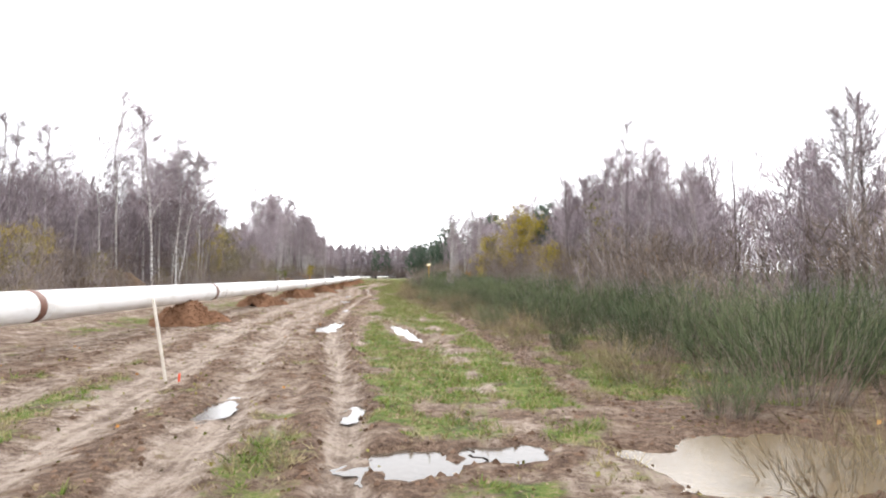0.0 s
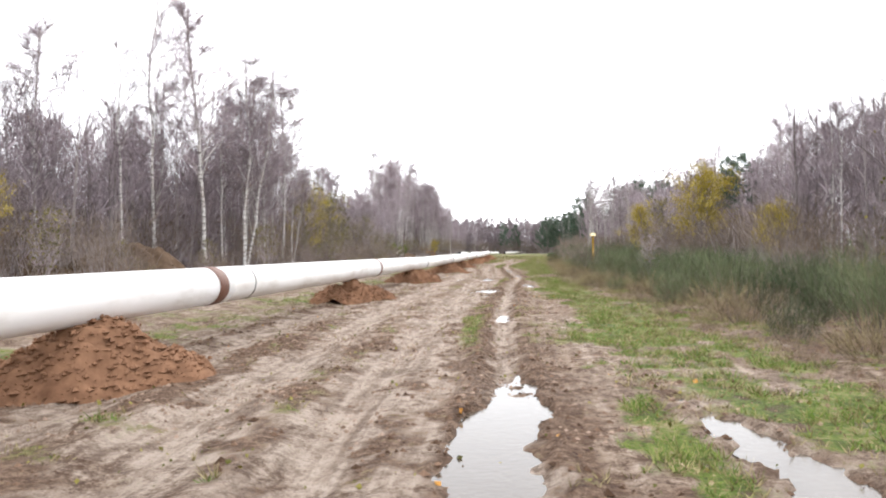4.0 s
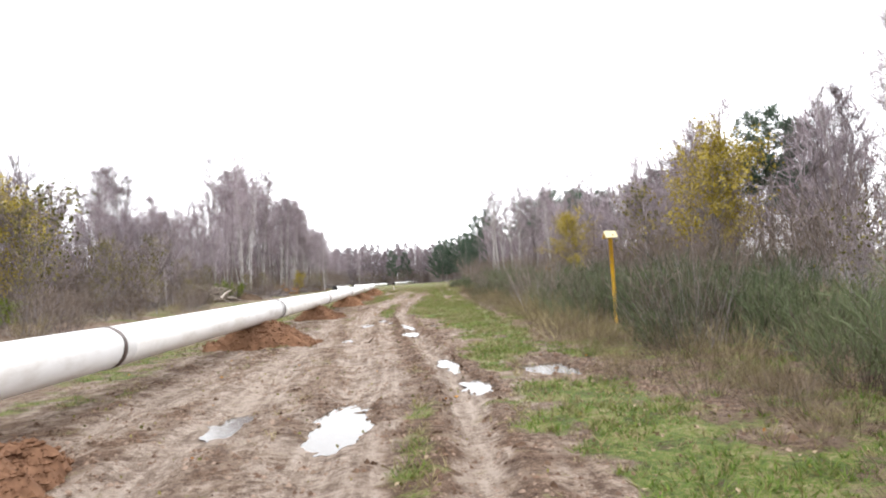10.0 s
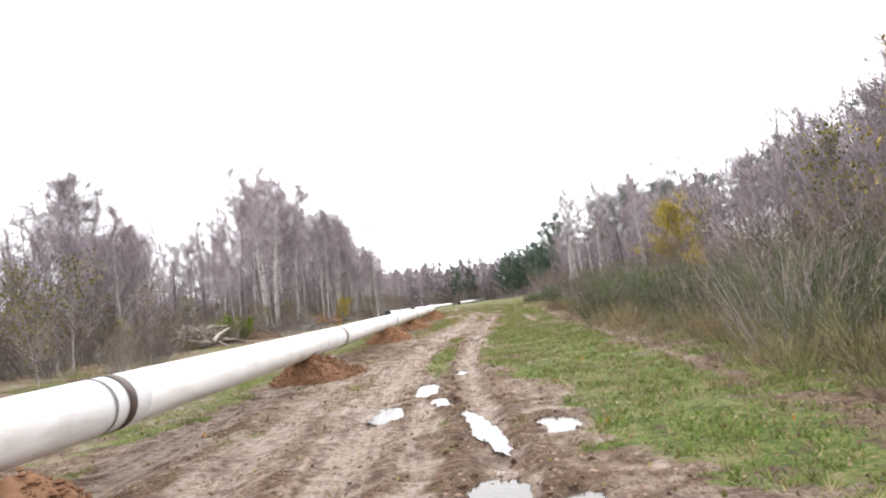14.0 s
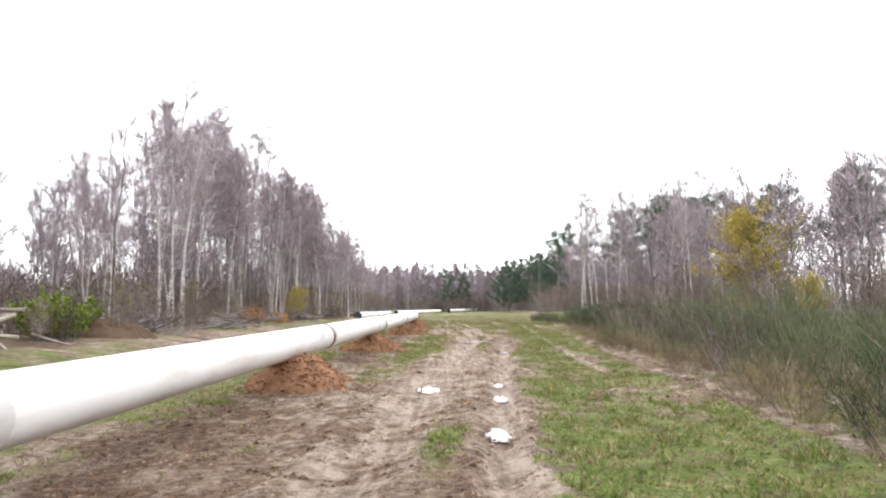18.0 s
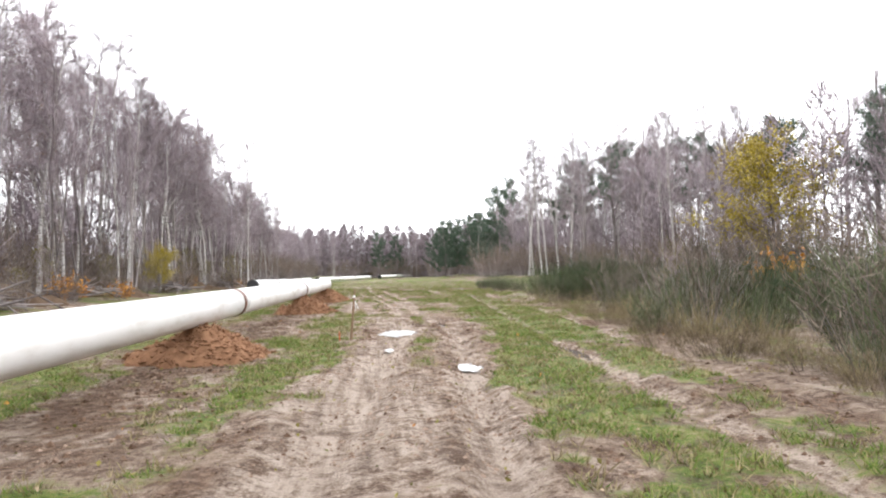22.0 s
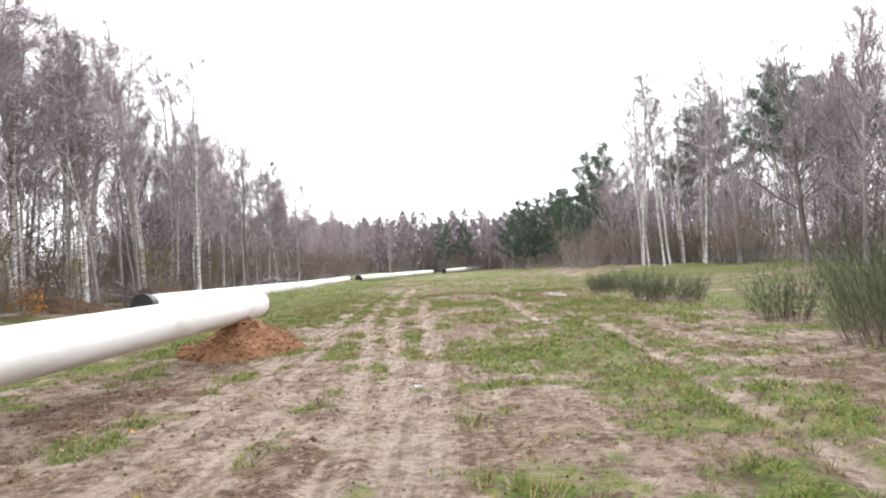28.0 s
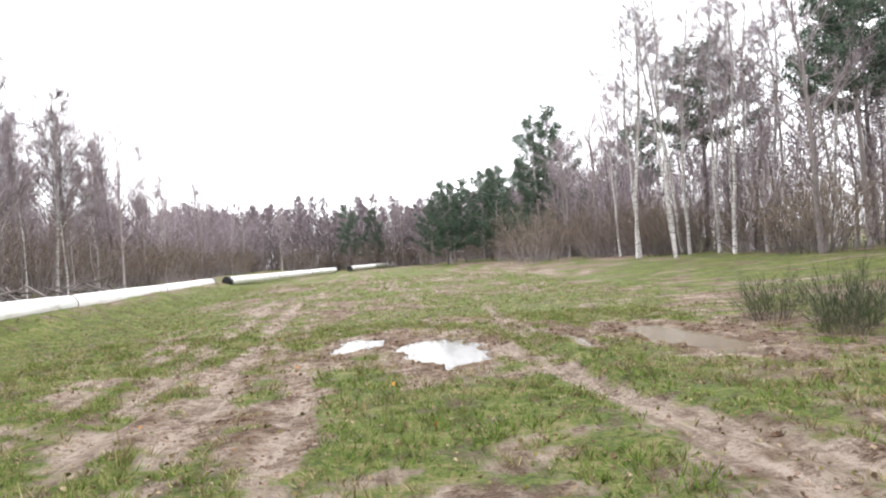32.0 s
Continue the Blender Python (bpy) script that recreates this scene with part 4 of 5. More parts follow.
BIRCH = "slender birch with white bark and bare purple-brown twigs"
birches = Kind([
    tree("birch_tree", BIRCH, "birch", 11, 10.5, 0.085, M_BIRCH, clear=0.3, limbs=30, reach=0.21, twigs=4600, droop=0.3, leaf=(M_RUSSET, 160, 0.07)),
    tree("birch_tree", BIRCH, "birch", 12, 10.5, 0.08, M_BIRCH, clear=0.25, limbs=28, reach=0.17, twigs=3400, droop=0.3, stems=2, leaf=(M_RUSSET, 220, 0.07)),
    tree("birch_tree", BIRCH, "birch", 13, 10.5, 0.07, M_BIRCH, clear=0.45, limbs=20, reach=0.12, twigs=1200, droop=0.15),
    tree("birch_tree", BIRCH, "birch", 14, 10.5, 0.085, M_BIRCH, clear=0.3, limbs=32, reach=0.21, twigs=4600, droop=0.38, stems=2, leaf=(M_RUSSET, 420, 0.06)),
])
THIN = "thin bare young tree with grey-brown stem in a thicket"
poles = Kind([
    tree("young_tree", THIN, "tree", 21, 10, 0.065, M_BARK, clear=0.35, limbs=16, reach=0.12, rise=(1.0, 2.4), twigs=1100),
    tree("young_tree", THIN, "tree", 22, 10, 0.06, M_BARK, clear=0.3, limbs=18, reach=0.13, rise=(0.8, 2.0), twigs=1200, stems=2),
    tree("young_tree", THIN, "tree", 23, 10, 0.07, M_BARK, clear=0.45, limbs=14, reach=0.12, rise=(1.0, 2.6), twigs=1000, leaf=(M_RUSSET, 160, 0.07)),
    tree("young_tree", THIN, "tree", 24, 10, 0.055, M_BIRCH, clear=0.4, limbs=16, reach=0.12, rise=(1.0, 2.4), twigs=1100),
    tree("young_tree", THIN, "tree", 25, 10, 0.075, M_BARK, clear=0.3, limbs=18, reach=0.16, rise=(0.7, 1.8), twigs=1200, lean=0.06),
])
TALL = "tall old birch with high thin crown and pale trunk"
tall_birches = Kind([
    tree("tall_birch", TALL, "birch", 31, 17, 0.125, M_BIRCH, clear=0.45, limbs=24, reach=0.13, twigs=4200, twig_len=(0.25, 0.8), droop=0.2, width=0.011, spread_=0.5),
    tree("tall_birch", TALL, "birch", 32, 17, 0.115, M_BIRCH, clear=0.5, limbs=22, reach=0.12, twigs=3600, twig_len=(0.25, 0.8), droop=0.2, lean=0.13, width=0.011, spread_=0.5),
    tree("tall_birch", TALL, "birch", 33, 17, 0.13, M_BIRCH, clear=0.4, limbs=26, reach=0.15, twigs=4600, twig_len=(0.25, 0.9), droop=0.3, leaf=(M_RUSSET, 120, 0.06), width=0.011, spread_=0.45),
])
BROWN = "bare broadleaf tree with dense purple-brown crown"
browns = Kind([
    tree("broadleaf_tree", BROWN, "tree", 41, 10, 0.13, M_BARK, clear=0.2, limbs=30, reach=0.22, twigs=1600, rise=(0.4, 1.6), leaf=(M_RUSSET, 260, 0.06), width=0.016),
    tree("broadleaf_tree", BROWN, "tree", 42, 10, 0.12, M_BARK, clear=0.18, limbs=30, reach=0.2, twigs=1600, rise=(0.6, 1.8), stems=2, width=0.016),
    tree("broadleaf_tree", BROWN, "tree", 43, 10, 0.13, M_BARK, clear=0.22, limbs=28, reach=0.23, twigs=1600, rise=(0.4, 1.4), width=0.016),
])
pines = Kind([pine(51, 12, 0.12, "dark green pine with dense spreading crown"), pine(52, 12, 0.2, "dark green pine with dense spreading crown"), pine(53, 12, 0.5, "tall pine with bare stem and green top")])
yellow_trees = Kind([
    tree("yellow_tree", "small broadleaf tree still full of yellow autumn leaves", "tree", 61, 6, 0.09, M_BARK, clear=0.12, limbs=34, reach=0.4, twigs=1500, rise=(0.25, 1.2), leaf=(M_YELLOW, 11000, 0.105)),
])
olive_trees = Kind([
    tree("olive_tree", "half-bare small tree with olive and yellow leaves", "tree", 62, 5, 0.06, M_BARK, clear=0.1, limbs=24, reach=0.28, twigs=1000, rise=(0.4, 1.4), leaf=(M_OLIVE, 700, 0.13)),
    tree("olive_tree", "half-bare small tree with olive and yellow leaves", "tree", 63, 5, 0.05, M_BARK, clear=0.1, limbs=24, reach=0.25, twigs=1000, rise=(0.6, 1.6), stems=2, leaf=(M_OLIVE, 450, 0.12)),
])
brush = Kind([
    shrub("bare_shrub", "bare brown understorey shrub at the wood edge", "shrub", 71, 2.0, 3.6, 900, M_BRUSH, "understorey", M_BARK, 0.016, twiggy=1.3),
    shrub("bare_shrub", "bare brown understorey shrub at the wood edge", "shrub", 72, 1.8, 3.2, 850, M_BRUSH, "understorey", M_BARK, 0.015, twiggy=1.5, leaf=(M_RUSSET, 160, 0.08)),
    shrub("bare_shrub", "bare brown understorey shrub at the wood edge", "shrub", 73, 2.2, 4.2, 900, M_BRUSH, "understorey", M_BARK, 0.016, twiggy=1.2),
])
BROOM = "dense green broom bush of upright whip-like shoots"
brooms = Kind([
    shrub("broom_bush", BROOM, "broom bush", 81, 1.25, 2.0, 1550, M_BROOM, "broom thicket", M_BRUSH, 0.0095, twiggy=0.8),
    shrub("broom_bush", BROOM, "broom bush", 82, 1.15, 1.8, 1350, M_BROOM, "broom thicket", M_BRUSH, 0.0095, twiggy=1.0),
    shrub("broom_bush", BROOM, "broom bush", 83, 1.3, 2.2, 1550, M_BROOM, "broom thicket", M_BRUSH, 0.0095, twiggy=0.7),
])
dry = Kind([
    shrub("dry_stalks", "clump of dry pale grass stalks before the broom", "dry grass", 86, 0.6, 0.6, 420, M_DRY, "dry clumps", None, 0.005, fan=0.9),
    shrub("dry_stalks", "tall tan tussock of dead grass before the broom", "dry grass", 88, 0.5, 0.85, 520, M_STRAW, "dry clumps", M_DRY, 0.004, fan=0.7, twiggy=0.35),
    shrub("dry_stalks", "clump of dry brown weed stalks before the broom", "dry grass", 87, 0.6, 0.75, 420, M_DRY, "dry clumps", M_BRUSH, 0.005, fan=1.0),
])
lime = Kind([shrub("green_shrub", "low shrub with fresh yellow-green leaves", "shrub", 91, 1.5, 1.9, 500, M_BRUSH, "green shrubs", None, 0.01, leaf=(M_LIME, 3200, 0.13))])
rust = Kind([shrub("orange_shrub", "low sapling with orange autumn leaves", "shrub", 92, 0.8, 1.5, 240, M_BRUSH, "orange shrubs", None, 0.01, leaf=(M_ORANGE, 420, 0.13))])

rng = np.random.default_rng(7)


def roll(a, b):
    return float(rng.uniform(a, b))


def left_cap(x, y):
    """How tall trees grow on the pipeline's side: a low cleft runs slantwise through the wood, tall birches stand past it."""
    q = y - 40 - (-2 - x) / 0.31
    low = float(np.interp(q, [-60, -18, -8, 6, 14, 24, 34], [12, 10.5, 8, 7.6, 9, 11.5, 18]))
    fall = float(np.interp(y, [150, 165, 175, 190], [1, 0.95, 0.8, 0.75]))
    low *= float(np.interp(y, [96, 106, 111, 117, 125], [1, 1, 0.75, 0.6, 1]))
    return min(low, 11.5 + 0.85 * max(0.0, -15 - x)) * fall


# wood on the pipeline's side: front birches that stand out
for k, (x, y, tall) in enumerate([(-15.3, 50.2, 11.8), (-17.3, 49.4, 12.8), (-17.5, 47.0, 9.4), (-14.7, 53.6, 11.0), (-19.5, 44.5, 9.8), (-21.0, 42.0, 10.0), (-15.8, 53.5, 8.2), (-14.8, 57.0, 7.5), (-14.9, 60.5, 10.2), (-16.2, 60.0, 10.8), (-17.0, 65.0, 8.0), (-15.4, 64.0, 7.2),
                                 (-25.0, 110.0, 11.6), (-17.7, 126.0, 12.0), (-16.6, 121.0, 11.0), (-14.2, 152.6, 11.5), (-13.8, 163.5, 8.5), (-11.9, 251.0, 9.0), (-18.5, 33.0, 8.0), (-16.0, 57.5, 10.5), (-17.6, 58.5, 9.5), (-18.6, 62.0, 10.0), (-17.4, 55.0, 10.2), (-19.0, 53.0, 9.4), (-18.0, 67.0, 7.4)]):
    birches.put(k if k != 1 else 2, x, y, roll(0, 360), tall / 10.5)
# thickets behind, by stretches: from, to, nearest edge, height, trees
for y0, y1, near, lo, hi, count in [(14, 45, -19, 6, 9, 22), (44, 66, -18, 6, 8.5, 18), (66, 119, -21, 4.5, 6.3, 24), (113, 136, -16, 9.5, 12.5, 40), (136, 168, -14.5, 9.5, 12, 46), (168, 205, -15, 7.5, 10.5, 38), (205, 262, -15, 7, 9.5, 26)]:
    for k in range(count):
        y = y0 + (y1 - y0) * (k + roll(0, 1)) / count
        x = near - 13 * roll(0, 1) ** 1.5
        kind = (poles, poles, birches, poles, poles)[k % 5] if near > -17.5 else (browns, poles, browns, birches)[k % 4]
        tall = left_cap(x, y) * roll(0.78, 1.0) if 66 < y < 175 else roll(lo, hi)
        if tall > 11 and k % 2:
            kind = tall_birches
        kind.put(k + int(y), x, y, roll(0, 360), tall / (10.5 if kind is birches else 17 if kind is tall_birches else 10), roll(-3, 3))
for k, (x, y, tall) in enumerate([(-21, 78, 12.5), (-22.5, 85, 11.5), (-20, 73, 11.5), (-21.6, 147, 18.2), (-21, 156, 16.5), (-17, 168, 14.5), (-12.6, 160.5, 12), (-22.8, 143, 17.5), (-20.5, 150, 17), (-24, 150, 18), (-18.5, 141, 14.5), (-16.8, 133, 12.5), (-22.6, 107, 10.4), (-24.2, 109, 11.2), (-23.4, 105.5, 9.8), (-25.6, 111, 11.4)]):
    (tall_birches if tall > 12 else birches).put(k, x, y, roll(0, 360), tall / (17 if tall > 12 else 10.5), roll(-2, 2))
for k, (x, y, tall) in enumerate([(-15.2, 148.5, 11.5), (-16.4, 151, 12), (-15.6, 154, 11), (-16.8, 157, 11.5), (-15.4, 159.5, 10.5), (-17.4, 153.5, 12)]):
    poles.put(k, x, y, roll(0, 360), tall / 10)
for k, (x, y, tall) in enumerate([(-15.2, 147.5, 12.2), (-15.9, 151.0, 12.4), (-16.2, 155.0, 11.8), (-15.5, 161.0, 13.2), (-16.6, 163.5, 13.6), (-15.8, 166.0, 12.6), (-17.5, 165.0, 13.8)]):
    (birches if tall < 12.5 else tall_birches).put((0, 3, 1, 2)[k % 4], x, y, roll(0, 360), tall / (10.5 if tall < 12.5 else 17))
for k in range(14):
    (browns, poles, birches)[k % 3].put(k, -15.5 - 7 * roll(0, 1), 166 + 32 * (k + roll(0, 1)) / 14, roll(0, 360), roll(0.92, 1.12))
for k in range(9):
    (browns, poles, browns)[k % 3].put(k, -18 - 5 * roll(0, 1), 105 + 8 * (k + roll(0, 1)) / 9, roll(0, 360), roll(0.66, 0.78))
for k in range(96):
    y = 12 + 245 * (k + roll(0, 1)) / 96
    x = float(np.interp(y, [0, 60, 100, 150, 250], [-17, -15.8, -18, -16, -15])) - roll(0, 5)
    brush.put(k, x, y, roll(0, 360), roll(0.7, 1.15), 0)
for k in range(40):
    y = 12 + 245 * (k + roll(0, 1)) / 40
    brush.put(k + 1, float(np.interp(y, [0, 60, 100, 150, 250], [-17, -16, -18, -16, -15])) - roll(6, 15), y, roll(0, 360), roll(1.1, 1.6), 0)
for k, (x, y, s) in enumerate([(-16, 70, 1.0), (-17, 74, 1.2), (-16.2, 79, 0.9), (-15.8, 86, 0.7), (-16.4, 93, 0.8), (-15.6, 98, 0.6), (-17.4, 82, 1.1), (-18.5, 84, 0.9), (-17.5, 90, 0.7), (-20, 88, 1.1), (-19, 95, 0.8), (-15.5, 67, 0.7), (-22, 36, 0.9), (-20, 30, 1.0), (-21, 26, 0.9)]):
    olive_trees.put(k, x, y, roll(0, 360), s)
lime.put(0, -15.4, 109.3, 20, 0.85)
lime.put(0, -16.2, 110.8, 80, 0.8)
lime.put(0, -16.0, 75.0, 120, 0.7)
for x, y, s in [(-14.4, 130.5, 0.8), (-13.6, 134.0, 0.6), (-14.5, 149.0, 0.7), (-14.8, 146.0, 0.5), (14.5, 128.0, 1.3), (-13.2, 158.0, 0.5)]:
    rust.put(0, x, y, roll(0, 360), s)
yellow_trees.put(0, -14.0, 141.3, 40, 0.38)
yellow_trees.put(0, -18.2, 79.7, 90, 0.85)
yellow_trees.put(0, -17.0, 72.5, 20, 0.6)
yellow_trees.put(0, -18.4, 36.0, 50, 0.5)
yellow_trees.put(0, -18.0, 39.0, 150, 0.5)

for k in range(14):
    y = 82 + 26 * (k + roll(0, 1)) / 14
    (browns, poles, browns)[k % 3].put(k, -18 - 8 * roll(0, 1), y, roll(0, 360), roll(0.5, 0.7))

for k in range(12):
    (browns, birches, browns)[k % 3].put(k, -19 - 9 * roll(0, 1), 100 + 12 * (k + roll(0, 1)) / 12, roll(0, 360), roll(0.6, 0.78))

# low scrub between the pipe and the wood
for k in range(120):
    y = 18 + 150 * (k + roll(0, 1)) / 120
    x = float(np.interp(y, [0, 60, 100, 130, 170], [-13.0, -12.6, -13.4, -13.2, -12.6])) - roll(0, 2.6)
    (brush, brush, olive_trees, dry)[k % 4].put(k, x, y, roll(0, 360), (roll(0.28, 0.5), roll(0.3, 0.55), roll(0.25, 0.5), roll(0.8, 1.4))[k % 4])

# the broom thicket and the wood on the other side
for k in range(200):
    y = -2 + 128 * (k + roll(0, 1)) / 200
    row = (0, 1, 2, 3)[k % 4]
    e = float(np.interp(y, BROOM_Y, BROOM_X))
    tall = float(np.interp(y, [0, 48, 56, 62, 76, 110, 130], [0.78, 0.86, 0.84, 0.82, 0.96, 0.92, 0.85]))
    if row == 0 and k % 12 in (0, 8):
        dry.put(k, e + 0.5 + roll(-0.3, 0.5), y, roll(0, 360), roll(0.9, 1.6))
        dry.put(k + 1, e + 0.9 + roll(-0.3, 0.5), y + roll(-0.6, 0.6), roll(0, 360), roll(0.9, 1.5))
        continue
    if row == 1 and k % 12 == 5 and y > 62:
        brush.put(k, e + 1.6 + roll(-0.5, 0.6), y, roll(0, 360), roll(0.45, 0.7) * tall)
    brooms.put(k, e + 0.7 + row * 1.7 + roll(-0.5, 0.7), y, roll(0, 360), roll(0.6, 1.12) * tall * (0.72 if row == 0 else 1.05))
for x, y, s in [(7.9, 132.6, 1.0), (8.3, 134.6, 1.05), (9.4, 136.2, 1.05), (9.0, 134.9, 1.1), (10.6, 137.2, 1.05), (9.2, 140.4, 0.9), (6.6, 133.0, 0.85), (7.6, 134.5, 0.95), (7.0, 136.6, 0.9), (8.8, 133.5, 1.0), (8.6, 136.5, 0.9), (10.2, 135, 1.0), (8.2, 139.0, 0.9), (9.6, 138.5, 0.95), (7.4, 141.5, 0.8), (11.5, 133, 1.0), (11.8, 137, 1.0),
                (6.4, 149.5, 0.6), (7.0, 150.6, 0.55), (7.6, 149.0, 0.62), (6.4, 157.6, 0.5), (7.2, 158.6, 0.52), (8.0, 157.8, 0.5), (6.6, 160.0, 0.45), (13, 150, 0.5), (15, 143, 0.8), (16.5, 140, 0.8)]:
    brooms.put(int(x * 7 + y), x, y, roll(0, 360), s)
for k in range(260):
    y = 9.5 + 120.5 * (k + roll(0, 1)) / 260
    dry.put(k, float(np.interp(y, BROOM_Y, BROOM_X)) + roll(-0.5, 1.3), y, roll(0, 360), roll(0.3, 1.15) * (0.6 if y < 45 else 1.0))
for y0, y1, near, lo, hi, count in [(20, 45, 15, 6, 8.5, 20), (45, 62, 14.8, 8, 10.6, 18), (62, 100, 15.6, 8.6, 11.4, 38), (100, 140, 18.5, 8.8, 11.4, 36), (140, 182, 21, 10, 13.5, 28)]:
    for k in range(count):
        y = y0 + (y1 - y0) * (k + roll(0, 1)) / count
        x = near + 14 * roll(0, 1) ** 1.4 + (4.5 if 72 < y < 93 or 118 < y < 141 else 0)
        kind = (browns, birches, browns, poles)[k % 4] if y < 100 else (browns, tall_birches, browns, poles)[k % 4]
        kind.put(k + int(y), x, y, roll(0, 360), roll(lo, hi) / (10.5 if kind is birches else 17 if kind is tall_birches else 10) * (1.05 if kind is tall_birches else 1), roll(-3, 3))
for k, (x, y, tall) in enumerate([(18.3, 190.5, 17), (18.6, 197.0, 16), (21.8, 190.0, 18), (24.5, 193, 17.5), (27, 188, 18.5), (22.5, 199, 17), (30, 192, 18), (26, 201, 17), (33, 186, 19), (29, 178, 18), (34, 176, 18), (20.5, 153.0, 12), (23.5, 150, 12.5), (20.0, 205, 16), (22, 212, 16)]):
    tall_birches.put(1 if k < 2 else k, x, y, 180 if k < 2 else roll(0, 360), tall / 17)
for k, (x, y) in enumerate([(17.6, 195), (19.8, 194), (21.7, 196), (23.1, 194.5), (24.8, 195.5), (27.4, 195), (29.6, 197)]):
    tall_birches.put(k, x, y, roll(0, 360), roll(0.92, 1.08), roll(-2, 2))
for x, y, tall in [(17.5, 53.0, 12.6), (19.8, 56.0, 12.0), (18.5, 66.0, 10.0), (17.0, 42.0, 8.5), (20.5, 108.0, 8.8), (21.0, 122.0, 9.5), (19.5, 104.0, 8.2)]:
    birches.put(int(x + y), x, y, roll(0, 360), tall / 10.5)
for k in range(44):
    y = 184 + 66 * (k + roll(0, 1)) / 44
    browns.put(k, 23 + 15 * roll(0, 1), y, roll(0, 360), roll(7, 10.5) / 10)
for k in range(84):
    y = 14 + 235 * (k + roll(0, 1)) / 84
    brush.put(k, float(np.interp(y, [0, 60, 100, 150, 190, 250], [13, 13.5, 16, 20, 21, 20])) + roll(0, 6), y, roll(0, 360), roll(0.9, 1.4))
browns.put(0, 21.3, 232.5, 40, 1.55)
yellow_trees.put(0, 17.2, 91.5, 0, 1.3)
yellow_trees.put(0, 20.6, 139.0, 130, 1.2)
yellow_trees.put(0, 16.4, 122.0, 200, 0.4)
yellow_trees.put(0, 15.2, 66.0, 70, 0.6)
olive_trees.put(0, 15.0, 97.0, 30, 1.2)
olive_trees.put(1, 14.0, 48.0, 30, 1.2)
for k, (x, y, s) in enumerate([(10.7, 246, 0.95), (14.0, 252, 1.0), (17, 248, 1.05), (12.5, 258, 1.0), (20, 256, 1.0), (-2.5, 264, 0.85), (1.5, 268, 0.8), (33, 232.5, 1.25), (28.5, 187, 1.35), (34, 194, 1.4), (29, 140, 0.95), (30, 118, 0.8), (27, 100, 0.66), (12.2, 250, 0.9), (15.5, 245, 1.0), (18.5, 251, 1.05), (22, 247, 1.1), (9.5, 254, 0.8), (27, 128, 0.95), (28, 152, 1.0), (28, 166, 1.1), (24, 108, 0.85), (21, 92, 0.85), (26.5, 203, 1.35)]):
    pines.put(2 if 6 < k < 13 or k > 17 else k % 2, x, y, roll(0, 360), s)
pines.put(0, 18.6, 226, 40, 1.12, stretch=1.15)
pines.put(1, 21.4, 229, 200, 1.3, stretch=1.1)
pines.put(1, 16.6, 240, 90, 1.0)
for k in range(26):
    brush.put(k, 15 + 12 * roll(0, 1), 204 + 42 * (k + roll(0, 1)) / 26, roll(0, 360), roll(1.1, 1.6))
for k in range(10):
    browns.put(k, 18.5 + 6 * roll(0, 1), 212 + 30 * (k + roll(0, 1)) / 10, roll(0, 360), roll(0.9, 1.25))
for k, (x, y) in enumerate([(-17.4, 101), (-18.3, 102.5), (-17.8, 104), (-19.4, 103), (-18.8, 105.5), (-20.4, 101.5), (-17.2, 99), (-19.8, 106)]):
    (browns, poles, browns, birches)[k % 4].put(k, x, y, roll(0, 360), roll(0.6, 0.7))
# brown saplings that stand in and behind the broom
for k in range(44):
    y = 8 + 122 * (k + roll(0, 1)) / 44
    (brush, dry, brush, olive_trees)[k % 4].put(k, float(np.interp(y, BROOM_Y, BROOM_X)) + roll(3.0, 9.0), y, roll(0, 360), (roll(0.35, 0.55), roll(1.4, 2.2), roll(0.35, 0.6), roll(0.3, 0.5))[k % 4])
# closing wood at the far end
for k in range(48):
    x = -34 + 62 * (k + roll(0, 1)) / 48
    (browns, poles, browns)[k % 3].put(k, x, 264 + 20 * roll(0, 1), roll(0, 360), roll(8, 11) / 10)
for k in range(26):
    brush.put(k, -30 + 58 * (k + roll(0, 1)) / 26, 262 + 12 * roll(0, 1), roll(0, 360), roll(1.0, 1.5))
for kind in (birches, poles, tall_birches, browns, pines, yellow_trees, olive_trees, brush, brooms, dry, lime, rust):
    kind.drop_unused()



# the depth of the woods, where no single tree can be told apart
def build_deep_wood(label, spots, seed, count, thick=0.04):
    r_ = np.random.default_rng(seed)
    stems, haze = Shape(), Shape()
    x, y, h = np.array(spots).T
    n = len(x)
    z = height(x, y) - 0.1
    stems.spikes(np.stack([x, y, z], -1), np.stack([r_.normal(0, 0.05, n), r_.normal(0, 0.05, n), np.ones(n)], -1), h, 0.09)
    k = np.repeat(np.arange(n), count)
    u = r_.uniform(0, 1, n * count)
    low = u < 0.42
    t = np.where(low, r_.uniform(0.0, 0.45, n * count), r_.uniform(0.35, 1.0, n * count) ** 0.9)
    wide = np.where(low, 1.9, 0.25 + 1.7 * np.sin(np.pi * np.clip(t * 0.8 + 0.2, 0, 1)) ** 0.8)
    a, q = r_.uniform(0, 6.28, n * count), np.sqrt(r_.uniform(0, 1, n * count)) * wide
    at = np.stack([x[k] + q * np.cos(a), y[k] + q * np.sin(a), z[k] + t * h[k]], -1)
    way = np.stack([np.cos(a) * q * 0.35, np.sin(a) * q * 0.35, np.ones(n * count)], -1) + r_.normal(0, 0.55, (n * count, 3))
    haze.ribbons(at, way, r_.uniform(0.6, 1.4, n * count), r_.uniform(0.6, 1.3, n * count) * thick)
    root = thing("deep_wood", label, "woodland")
    tagged(root, kind="stuff")
    part("stem_mass", stems, M_BARK, root, kind="stuff")
    part("twig_mass", haze, M_TWIG, root, kind="stuff")


